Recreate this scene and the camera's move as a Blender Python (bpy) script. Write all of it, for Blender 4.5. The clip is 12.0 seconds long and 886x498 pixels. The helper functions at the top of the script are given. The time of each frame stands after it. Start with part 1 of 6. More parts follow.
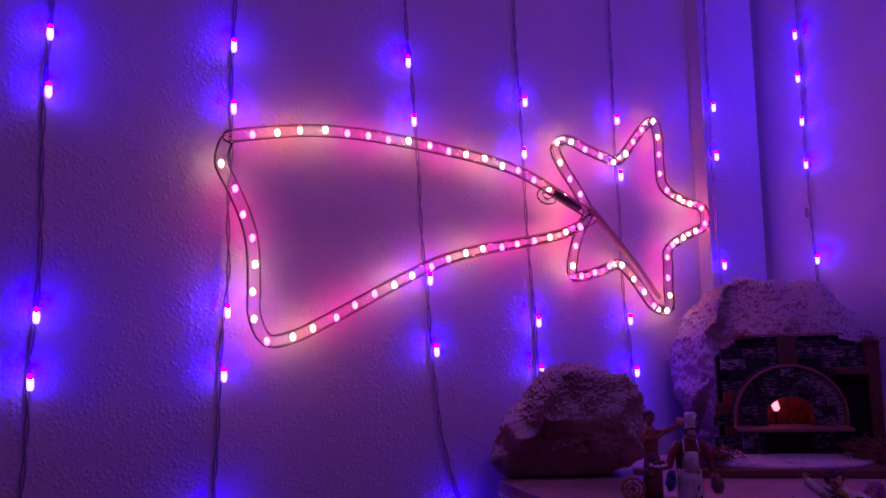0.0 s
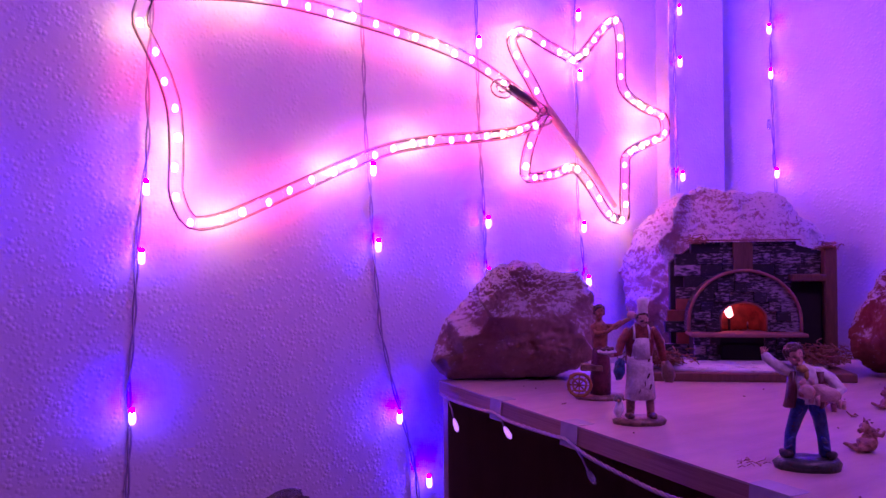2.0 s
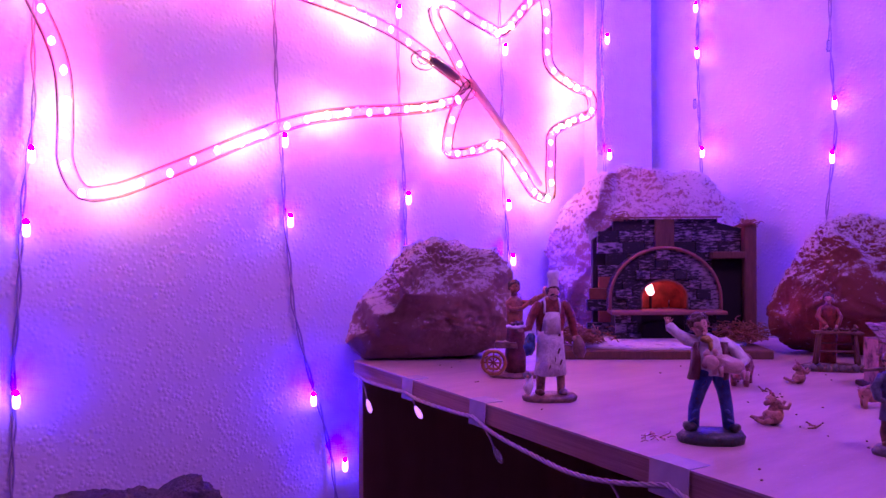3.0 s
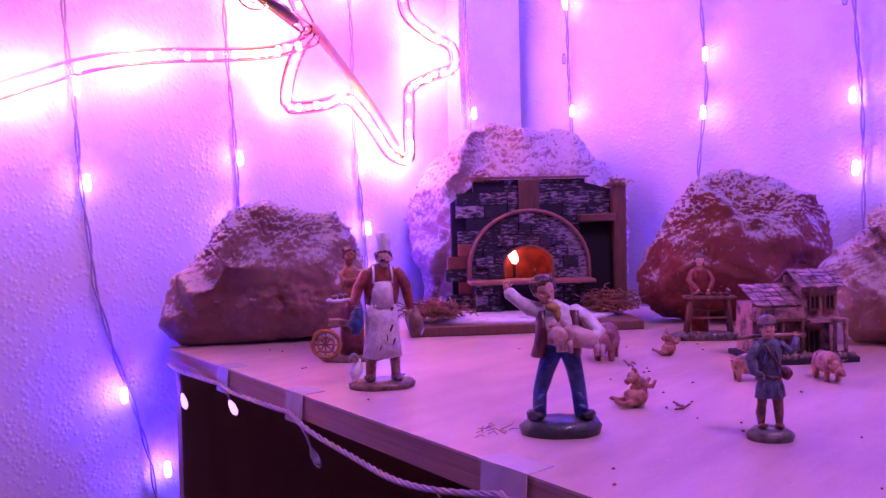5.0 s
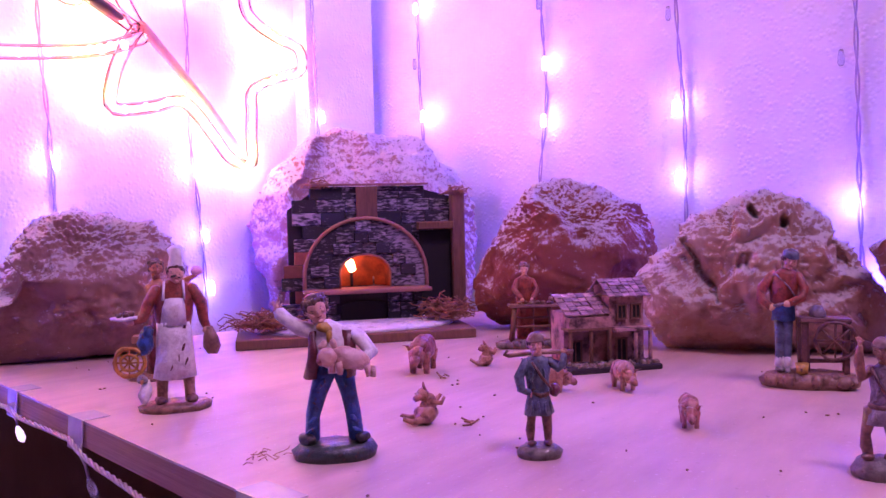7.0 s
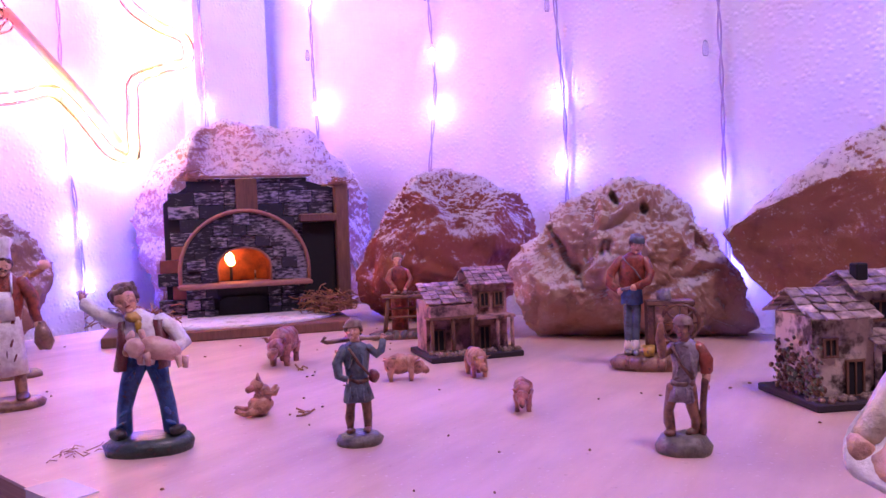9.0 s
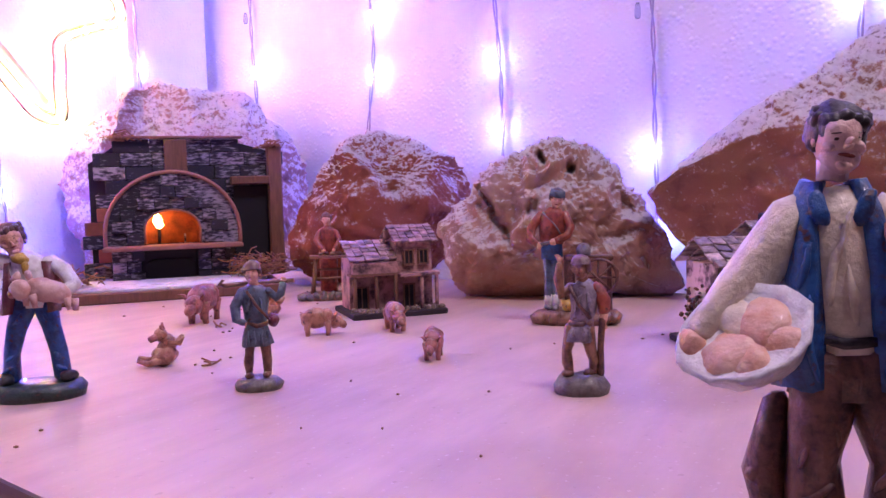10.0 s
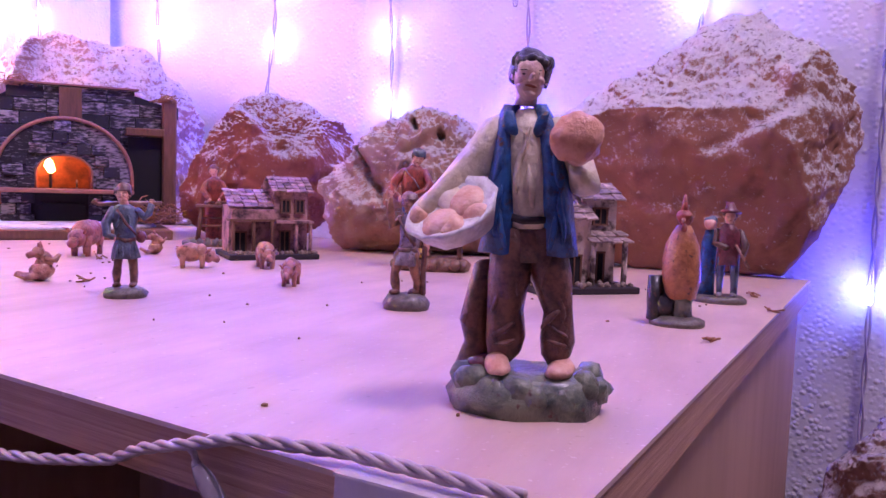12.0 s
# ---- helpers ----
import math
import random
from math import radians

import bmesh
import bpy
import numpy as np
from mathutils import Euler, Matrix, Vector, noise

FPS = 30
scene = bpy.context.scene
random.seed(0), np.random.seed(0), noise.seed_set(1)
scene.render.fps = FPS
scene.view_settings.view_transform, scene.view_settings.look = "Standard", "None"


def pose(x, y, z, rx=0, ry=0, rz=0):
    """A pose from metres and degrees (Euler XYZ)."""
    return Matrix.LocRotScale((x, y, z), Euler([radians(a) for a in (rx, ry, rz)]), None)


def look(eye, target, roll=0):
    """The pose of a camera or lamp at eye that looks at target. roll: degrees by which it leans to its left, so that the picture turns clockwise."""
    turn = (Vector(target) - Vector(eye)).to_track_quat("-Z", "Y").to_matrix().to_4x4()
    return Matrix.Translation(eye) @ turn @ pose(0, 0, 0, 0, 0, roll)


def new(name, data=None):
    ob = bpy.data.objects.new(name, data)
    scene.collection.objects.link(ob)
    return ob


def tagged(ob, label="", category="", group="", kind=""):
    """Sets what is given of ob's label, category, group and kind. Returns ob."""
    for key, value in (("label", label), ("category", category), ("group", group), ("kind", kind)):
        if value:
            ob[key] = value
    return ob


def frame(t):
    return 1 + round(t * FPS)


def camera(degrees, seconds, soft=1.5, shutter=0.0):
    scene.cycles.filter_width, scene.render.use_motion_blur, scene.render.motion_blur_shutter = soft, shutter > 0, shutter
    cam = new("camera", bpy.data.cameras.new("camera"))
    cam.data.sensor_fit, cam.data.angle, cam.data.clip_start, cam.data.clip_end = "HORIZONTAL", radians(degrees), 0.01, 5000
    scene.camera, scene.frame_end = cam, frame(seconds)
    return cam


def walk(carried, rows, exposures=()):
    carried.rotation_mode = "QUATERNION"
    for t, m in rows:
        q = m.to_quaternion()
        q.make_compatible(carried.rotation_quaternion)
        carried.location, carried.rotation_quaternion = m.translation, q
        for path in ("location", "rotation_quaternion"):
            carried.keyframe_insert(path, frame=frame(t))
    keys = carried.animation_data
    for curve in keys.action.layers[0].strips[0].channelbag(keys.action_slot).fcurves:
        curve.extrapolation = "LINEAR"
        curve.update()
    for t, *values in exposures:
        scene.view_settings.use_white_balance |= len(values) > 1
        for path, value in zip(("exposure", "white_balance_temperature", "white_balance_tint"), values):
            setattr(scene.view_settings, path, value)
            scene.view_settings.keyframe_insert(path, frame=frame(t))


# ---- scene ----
cam = camera(58.1, 12.0)
EXPOSURES = [(0.0, -3.9, 6500, 240), (0.5, -3.55, 6450, 236), (1.0, -2.9, 6400, 230), (1.5, -2.35, 6350, 224), (2.0, -2.0, 6300, 218), (2.5, -1.74, 6250, 213), (3.0, -1.53, 6200, 208), (5.0, -0.78, 6100, 150), (7.0, -0.27, 6050, 80), (9.0, -0.02, 6000, 26), (10.0, 0.08, 5950, 0), (11.0, 0.14, 5850, -4), (11.5, 0.14, 5700, 26), (12.0, 0.32, 5600, 16)]
PATH = [
    (0, (0.122, 0.132, 0.922), (1.218, 1.798, 1.073), -1.9),
    (0.5, (0.129, 0.151, 0.903), (1.213, 1.828, 1.024), -1.5),
    (1, (0.137, 0.17, 0.89), (1.244, 1.835, 0.975), -0.9),
    (1.5, (0.148, 0.175, 0.875), (1.285, 1.82, 0.92), -0.8),
    (2, (0.163, 0.171, 0.869), (1.347, 1.783, 0.886), -0.5),
    (2.5, (0.177, 0.175, 0.864), (1.402, 1.757, 0.86), -0.5),
    (3, (0.201, 0.174, 0.857), (1.49, 1.703, 0.844), -0.4),
    (4.8, (0.287, 0.215, 0.838), (1.742, 1.586, 0.771), -1.4),
    (5, (0.297, 0.213, 0.843), (1.777, 1.557, 0.775), -1.4),
    (5.5, (0.316, 0.202, 0.854), (1.869, 1.46, 0.782), -1.7),
    (6, (0.323, 0.199, 0.855), (1.913, 1.409, 0.781), -1.3),
    (6.5, (0.332, 0.189, 0.851), (1.951, 1.361, 0.779), -1.3),
    (7, (0.338, 0.179, 0.849), (1.981, 1.316, 0.774), -1.4),
    (7.2, (0.335, 0.171, 0.854), (1.993, 1.287, 0.77), -1.0),
    (9, (0.369, 0.14, 0.842), (2.095, 1.147, 0.756), -2.0),
    (9.5, (0.381, 0.13, 0.833), (2.13, 1.094, 0.724), -2.5),
    (10, (0.384, 0.122, 0.825), (2.154, 1.043, 0.691), -1.6),
    (10.5, (0.379, 0.119, 0.819), (2.168, 1.0, 0.667), 0.2),
    (11, (0.368, 0.099, 0.818), (2.185, 0.919, 0.66), 1.0),
    (11.5, (0.359, 0.079, 0.812), (2.199, 0.846, 0.651), 1.7),
    (12, (0.349, 0.071, 0.806), (2.204, 0.799, 0.641), 1.9),
]
walk(cam, [(t, look(eye, target, roll)) for t, eye, target, roll in PATH],
     exposures=EXPOSURES)

# ---- light ----
world = bpy.data.worlds.new("room_air")
scene.world = world
world.use_nodes = True
world.node_tree.nodes["Background"].inputs[0].default_value = (0.5, 0.4, 0.9, 1)
world.node_tree.nodes["Background"].inputs[1].default_value = 0.002


def lamp(name, kind, place, power, colour, size=0.01, target=None):
    data = bpy.data.lights.new(name, kind)
    data.energy, data.color = power, colour
    if kind == "AREA":
        data.shape, data.size = "DISK", size
    else:
        data.shadow_soft_size = size
    ob = new(name, data)
    ob.matrix_world = look(place, target) if target else pose(*place)
    return ob


# area light added overhead for the unseen room light; no fixture hangs there
lamp("added_overhead_light", "AREA", (0.42, -0.38, 2.2), 15.5, (0.95, 0.67, 0.86), 0.4, (0.75, 0.3, 0.75))

# ---- materials ----
def material(name, base, rough=0.6, metal=0.0, second=None, scale=40.0, bump=0.0, bump_scale=200.0, spec=0.5, detail=6.0,
             low=0.35, high=0.65, emit=None, power=0.0, coat=0.0, bump_distance=0.001, speck=None, speck_scale=300.0, speck_at=0.66):
    m = bpy.data.materials.new(name)
    m.use_nodes = True
    nt = m.node_tree
    b = nt.nodes["Principled BSDF"]
    b.inputs["Base Color"].default_value = (*base, 1)
    b.inputs["Roughness"].default_value = rough
    b.inputs["Metallic"].default_value = metal
    b.inputs["Specular IOR Level"].default_value = spec
    b.inputs["Coat Weight"].default_value = coat
    co = nt.nodes.new("ShaderNodeTexCoord")
    if second:
        n = nt.nodes.new("ShaderNodeTexNoise")
        n.inputs["Scale"].default_value, n.inputs["Detail"].default_value, n.inputs["Roughness"].default_value = scale, detail, 0.65
        nt.links.new(co.outputs["Object"], n.inputs["Vector"])
        r = nt.nodes.new("ShaderNodeMapRange")
        r.inputs[1].default_value, r.inputs[2].default_value = low, high
        nt.links.new(n.outputs["Fac"], r.inputs[0])
        x = nt.nodes.new("ShaderNodeMix")
        x.data_type = "RGBA"
        x.inputs[6].default_value, x.inputs[7].default_value = (*base, 1), (*second, 1)
        nt.links.new(r.outputs[0], x.inputs[0])
        out = x.outputs[2]
        if speck:
            n2 = nt.nodes.new("ShaderNodeTexNoise")
            n2.inputs["Scale"].default_value, n2.inputs["Detail"].default_value = speck_scale, 3.0
            nt.links.new(co.outputs["Object"], n2.inputs["Vector"])
            r2 = nt.nodes.new("ShaderNodeMapRange")
            r2.inputs[1].default_value, r2.inputs[2].default_value = speck_at - 0.05, speck_at + 0.05
            nt.links.new(n2.outputs["Fac"], r2.inputs[0])
            x2 = nt.nodes.new("ShaderNodeMix")
            x2.data_type = "RGBA"
            x2.inputs[7].default_value = (*speck, 1)
            nt.links.new(out, x2.inputs[6])
            nt.links.new(r2.outputs[0], x2.inputs[0])
            out = x2.outputs[2]
        nt.links.new(out, b.inputs["Base Color"])
    if bump:
        n = nt.nodes.new("ShaderNodeTexNoise")
        n.inputs["Scale"].default_value, n.inputs["Detail"].default_value, n.inputs["Roughness"].default_value = bump_scale, 6.0, 0.6
        nt.links.new(co.outputs["Object"], n.inputs["Vector"])
        k = nt.nodes.new("ShaderNodeBump")
        k.inputs["Strength"].default_value, k.inputs["Distance"].default_value = bump, bump_distance
        nt.links.new(n.outputs["Fac"], k.inputs["Height"])
        nt.links.new(k.outputs[0], b.inputs["Normal"])
    if emit:
        b.inputs["Emission Color"].default_value = (*emit, 1)
        b.inputs["Emission Strength"].default_value = power
    return m


def wood(name, base, second, along=(1, 1, 1), scale=30.0, rough=0.6, plies=False):
    """Wood with grain stretched along one axis; plies adds the layered edge of plywood."""
    m = material(name, base, rough)
    nt = m.node_tree
    b = nt.nodes["Principled BSDF"]
    co = nt.nodes.new("ShaderNodeTexCoord")
    mp = nt.nodes.new("ShaderNodeMapping")
    mp.inputs["Scale"].default_value = along
    nt.links.new(co.outputs["Object"], mp.inputs["Vector"])
    n = nt.nodes.new("ShaderNodeTexNoise")
    n.inputs["Scale"].default_value, n.inputs["Detail"].default_value, n.inputs["Roughness"].default_value = scale, 8.0, 0.6
    nt.links.new(mp.outputs[0], n.inputs["Vector"])
    big = nt.nodes.new("ShaderNodeTexNoise")
    big.inputs["Scale"].default_value, big.inputs["Detail"].default_value = 7.0, 4.0
    nt.links.new(co.outputs["Object"], big.inputs["Vector"])
    a = nt.nodes.new("ShaderNodeMath")
    a.operation = "ADD"
    nt.links.new(n.outputs["Fac"], a.inputs[0])
    nt.links.new(big.outputs["Fac"], a.inputs[1])
    r = nt.nodes.new("ShaderNodeMapRange")
    r.inputs[1].default_value, r.inputs[2].default_value = 0.75, 1.3
    nt.links.new(a.outputs[0], r.inputs[0])
    x = nt.nodes.new("ShaderNodeMix")
    x.data_type = "RGBA"
    x.inputs[6].default_value, x.inputs[7].default_value = (*base, 1), (*second, 1)
    nt.links.new(r.outputs[0], x.inputs[0])
    nt.links.new(x.outputs[2], b.inputs["Base Color"])
    k = nt.nodes.new("ShaderNodeBump")
    k.inputs["Strength"].default_value, k.inputs["Distance"].default_value = 0.25, 0.0008
    nt.links.new(n.outputs["Fac"], k.inputs["Height"])
    nt.links.new(k.outputs[0], b.inputs["Normal"])
    return m


def plaster(name):
    """White wall paint over fine rough-cast: small round grains standing proud."""
    m = material(name, (0.84, 0.82, 0.82), 0.75, second=(0.76, 0.74, 0.75), scale=5.0)
    nt = m.node_tree
    b = nt.nodes["Principled BSDF"]
    co = nt.nodes.new("ShaderNodeTexCoord")
    v = nt.nodes.new("ShaderNodeTexVoronoi")
    v.inputs["Scale"].default_value = 230.0
    nt.links.new(co.outputs["Object"], v.inputs["Vector"])
    r = nt.nodes.new("ShaderNodeMapRange")
    r.inputs[1].default_value, r.inputs[2].default_value, r.inputs[3].default_value, r.inputs[4].default_value = 0.1, 0.55, 1.0, 0.0
    nt.links.new(v.outputs["Distance"], r.inputs[0])
    n = nt.nodes.new("ShaderNodeTexNoise")
    n.inputs["Scale"].default_value, n.inputs["Detail"].default_value = 60.0, 5.0
    nt.links.new(co.outputs["Object"], n.inputs["Vector"])
    n2 = nt.nodes.new("ShaderNodeMapRange")
    n2.inputs[1].default_value, n2.inputs[2].default_value = 0.3, 0.6
    nt.links.new(n.outputs["Fac"], n2.inputs[0])
    mul = nt.nodes.new("ShaderNodeMath")
    mul.operation = "MULTIPLY"
    nt.links.new(r.outputs[0], mul.inputs[0])
    nt.links.new(n2.outputs[0], mul.inputs[1])
    add = nt.nodes.new("ShaderNodeMath")
    add.operation = "ADD"
    nt.links.new(mul.outputs[0], add.inputs[0])
    nt.links.new(n.outputs["Fac"], add.inputs[1])
    k = nt.nodes.new("ShaderNodeBump")
    k.inputs["Strength"].default_value, k.inputs["Distance"].default_value = 0.48, 0.0013
    nt.links.new(add.outputs[0], k.inputs["Height"])
    nt.links.new(k.outputs[0], b.inputs["Normal"])
    return m


def vary(m, low=0.6, high=1.25, shift=True):
    """Tells alike pieces apart: each one's colour and grain by its own random number."""
    nt = m.node_tree
    info = nt.nodes.new("ShaderNodeObjectInfo")
    socket = nt.nodes["Principled BSDF"].inputs["Base Color"]
    was = socket.links[0].from_socket
    r = nt.nodes.new("ShaderNodeMapRange")
    r.inputs[3].default_value, r.inputs[4].default_value = low, high
    nt.links.new(info.outputs["Random"], r.inputs[0])
    x = nt.nodes.new("ShaderNodeVectorMath")
    x.operation = "SCALE"
    nt.links.new(was, x.inputs[0])
    nt.links.new(r.outputs[0], x.inputs["Scale"])
    nt.links.new(x.outputs[0], socket)
    if shift:
        k = nt.nodes.new("ShaderNodeMath")
        k.operation = "MULTIPLY"
        k.inputs[1].default_value = 7.3
        nt.links.new(info.outputs["Random"], k.inputs[0])
        for n in [n for n in nt.nodes if n.type in ("TEX_NOISE", "MAPPING")]:
            for link in list(n.inputs["Vector"].links):
                if link.from_node.type == "TEX_COORD":
                    a = nt.nodes.new("ShaderNodeVectorMath")
                    a.operation = "ADD"
                    nt.links.new(link.from_socket, a.inputs[0])
                    nt.links.new(k.outputs[0], a.inputs[1])
                    nt.links.new(a.outputs[0], n.inputs["Vector"])
    return m


def board(name):
    """Bare birch plywood: faint long figure, grey smudges and pale dust."""
    m = wood(name, (0.6, 0.44, 0.36), (0.42, 0.29, 0.23), (1.2, 5.0, 3), 13, 0.5)
    nt = m.node_tree
    b = nt.nodes["Principled BSDF"]
    was = b.inputs["Base Color"].links[0].from_socket
    co = nt.nodes.new("ShaderNodeTexCoord")
    for scale, low, high, colour, amount in ((11.0, 0.52, 0.72, (0.36, 0.24, 0.2), 0.6), (420.0, 0.64, 0.72, (0.95, 0.9, 0.88), 0.22), (260.0, 0.66, 0.72, (0.3, 0.2, 0.15), 0.4)):
        n = nt.nodes.new("ShaderNodeTexNoise")
        n.inputs["Scale"].default_value, n.inputs["Detail"].default_value = scale, 5.0
        nt.links.new(co.outputs["Object"], n.inputs["Vector"])
        r = nt.nodes.new("ShaderNodeMapRange")
        r.inputs[1].default_value, r.inputs[2].default_value, r.inputs[4].default_value = low, high, amount
        nt.links.new(n.outputs["Fac"], r.inputs[0])
        x = nt.nodes.new("ShaderNodeMix")
        x.data_type = "RGBA"
        x.inputs[7].default_value = (*colour, 1)
        nt.links.new(was, x.inputs[6])
        nt.links.new(r.outputs[0], x.inputs[0])
        was = x.outputs[2]
    nt.links.new(was, b.inputs["Base Color"])
    return m


PLASTER = plaster("rough_plaster")
CEILING = material("ceiling_paint", (0.75, 0.74, 0.74), 0.8, second=(0.68, 0.67, 0.67), scale=4)
FLOOR = material("floor_tile", (0.22, 0.16, 0.13), 0.45, second=(0.3, 0.22, 0.17), scale=8)
PLY_TOP = board("plywood_top")
PLY_EDGE = wood("plywood_edge", (0.26, 0.12, 0.07), (0.5, 0.31, 0.19), (1.5, 1.5, 90), 12, 0.65)
PLY_SIDE = wood("plywood_side", (0.42, 0.26, 0.17), (0.32, 0.19, 0.12), (4, 4, 0.5), 12, 0.6)
DARK = material("dark_inside", (0.03, 0.02, 0.025), 0.9)


# ---- mesh helpers ----
class Shape:
    """A bmesh in the making, with a material for each piece of it."""

    def __init__(self):
        self.bm, self.mats = bmesh.new(), []

    def _mark(self, faces, mat, smooth=True):
        if mat not in self.mats:
            self.mats.append(mat)
        i = self.mats.index(mat)
        for f in faces:
            f.material_index, f.smooth = i, smooth

    def ball(self, at, r, mat, turn=(0, 0, 0), sub=3, rough=0.0, seed=0.0):
        r = (r, r, r) if isinstance(r, (int, float)) else r
        m = pose(*at, *turn) @ Matrix.Diagonal((*r, 1))
        g = bmesh.ops.create_icosphere(self.bm, subdivisions=sub, radius=1)
        for v in g["verts"]:
            if rough:
                v.co *= 1 + rough * noise.noise(v.co * 2.2 + Vector((seed, seed * 1.7, 3)))
            v.co = m @ v.co
        self._mark({f for v in g["verts"] for f in v.link_faces}, mat)
        return self

    def box(self, at, size, mat, turn=(0, 0, 0), bevel=0.0):
        m = pose(*at, *turn) @ Matrix.Diagonal((*size, 1))
        g = bmesh.ops.create_cube(self.bm, size=1)
        for v in g["verts"]:
            v.co = m @ v.co
        faces = {f for v in g["verts"] for f in v.link_faces}
        if bevel:
            edges = list({e for f in faces for e in f.edges})
            out = bmesh.ops.bevel(self.bm, geom=edges, offset=bevel, segments=1, affect="EDGES")
            faces = {f for f in faces if f.is_valid} | set(out["faces"])
        self._mark(faces, mat, False)
        return self

    def loft(self, rings, mat, seg=14, smooth=True, rough=0.0):
        """A skin over ellipses: rings of (x, y, z, rx, ry[, turn about x, turn about y])."""
        loops = []
        for n, q in enumerate(rings):
            x, y, z, rx, ry = q[:5]
            tx, ty = (q[5], q[6]) if len(q) > 6 else (0, 0)
            m = pose(x, y, z, tx, ty)
            ring = []
            for k in range(seg):
                a = 2 * math.pi * k / seg
                w = 1 + rough * noise.noise(Vector((math.cos(a) * 1.7 + x * 90, math.sin(a) * 1.7, z * 130)))
                ring.append(self.bm.verts.new(m @ Vector((rx * w * math.cos(a), ry * w * math.sin(a), 0))))
            loops.append(ring)
        faces = []
        for a, b in zip(loops, loops[1:]):
            for k in range(seg):
                faces.append(self.bm.faces.new((a[k], a[(k + 1) % seg], b[(k + 1) % seg], b[k])))
        faces += [self.bm.faces.new(loops[0][::-1]), self.bm.faces.new(loops[-1])]
        self._mark(faces, mat, smooth)
        return self

    def tube(self, pts, r, mat, seg=8, closed=False, smooth=True):
        """A round tube along points; r is one radius or one for each point."""
        pts = [Vector(p) for p in pts]
        radii = r if isinstance(r, (list, tuple)) else [r] * len(pts)
        if not closed and seg >= 8 and len(pts) > 1:
            a, b = (pts[0] - pts[1]).normalized(), (pts[-1] - pts[-2]).normalized()
            pts = [pts[0] + a * radii[0] * 0.6] + pts + [pts[-1] + b * radii[-1] * 0.6]
            radii = [radii[0] * 0.55] + list(radii) + [radii[-1] * 0.55]
        loops, up = [], None
        for i, p in enumerate(pts):
            a = pts[i - 1] if i or closed else p
            b = pts[(i + 1) % len(pts)] if i < len(pts) - 1 or closed else p
            d = (b - a).normalized()
            if up is None:
                up = d.orthogonal().normalized()
            up = (up - d * up.dot(d)).normalized()
            side = d.cross(up)
            loops.append([self.bm.verts.new(p + radii[i] * (math.cos(2 * math.pi * k / seg) * up + math.sin(2 * math.pi * k / seg) * side)) for k in range(seg)])
        faces = []
        pairs = list(zip(loops, loops[1:])) + ([(loops[-1], loops[0])] if closed else [])
        for a, b in pairs:
            for k in range(seg):
                faces.append(self.bm.faces.new((a[k], a[(k + 1) % seg], b[(k + 1) % seg], b[k])))
        if not closed:
            faces += [self.bm.faces.new(loops[0][::-1]), self.bm.faces.new(loops[-1])]
        self._mark(faces, mat, smooth)
        return self

    def prism(self, outline, low, high, mat, smooth=False):
        """An outline of (x, y) drawn up from low to high."""
        a = [self.bm.verts.new((x, y, low)) for x, y in outline]
        b = [self.bm.verts.new((x, y, high)) for x, y in outline]
        n = len(a)
        faces = [self.bm.faces.new((a[k], a[(k + 1) % n], b[(k + 1) % n], b[k])) for k in range(n)]
        faces += [self.bm.faces.new(a[::-1]), self.bm.faces.new(b)]
        self._mark(faces, mat, smooth)
        return self

    def slab(self, outline, near, far, mat, smooth=False):
        """An outline of (x, z) drawn back from y = near to y = far."""
        a = [self.bm.verts.new((x, near, z)) for x, z in outline]
        b = [self.bm.verts.new((x, far, z)) for x, z in outline]
        n = len(a)
        faces = [self.bm.faces.new((a[k], b[k], b[(k + 1) % n], a[(k + 1) % n])) for k in range(n)]
        faces += [self.bm.faces.new(a), self.bm.faces.new(b[::-1])]
        self._mark(faces, mat, smooth)
        return self

    def mesh(self, name):
        bmesh.ops.recalc_face_normals(self.bm, faces=self.bm.faces)
        me = bpy.data.meshes.new(name)
        self.bm.to_mesh(me)
        self.bm.free()
        for m in self.mats:
            me.materials.append(m)
        return me


def thing(name, shape, m=None, label="", category="", group="", kind=""):
    ob = new(name, shape.mesh(name) if shape else None)
    if m is not None:
        ob.matrix_world = m
    return tagged(ob, label, category, group, kind)


def part(name, shape, parent, label=""):
    ob = new(name, shape.mesh(name))
    ob.parent = parent
    return tagged(ob, label)


# ---- the room ----
CORNER = Vector((1.149, 0.848))
ALONG = Vector((-0.1905, -0.9817))      # the second wall, away from the corner
OUT = Vector((-0.9817, 0.1905))         # from the second wall into the room
TOP = 0.75


def on_b(s, z, out=0.0):
    p = CORNER + ALONG * s + OUT * out
    return (p.x, p.y, z)


far_b = CORNER + ALONG * 3.9
thing("wall_north", Shape().prism([(-2.8, 0.848), (1.149, 0.848), (1.19, 0.95), (-2.8, 0.95)], 0, 2.5, PLASTER),
      label="rough white plaster wall behind the comet", category="wall", kind="structure")
thing("wall_east", Shape().prism([(1.149, 0.848), tuple(far_b), tuple(far_b - OUT * 0.1), (1.25, 0.849)], 0, 2.5, PLASTER),
      label="rough white plaster wall behind the stones", category="wall", kind="structure")
thing("wall_south", Shape().prism([(-2.8, -2.95), (0.42, -2.95), (0.42, -3.05), (-2.8, -3.05)], 0, 2.5, PLASTER),
      label="plain plaster wall", category="wall", kind="structure")
thing("wall_west", Shape().prism([(-2.8, -3.05), (-2.8, 0.95), (-2.9, 0.95), (-2.9, -3.05)], 0, 2.5, PLASTER),
      label="plain plaster wall", category="wall", kind="structure")
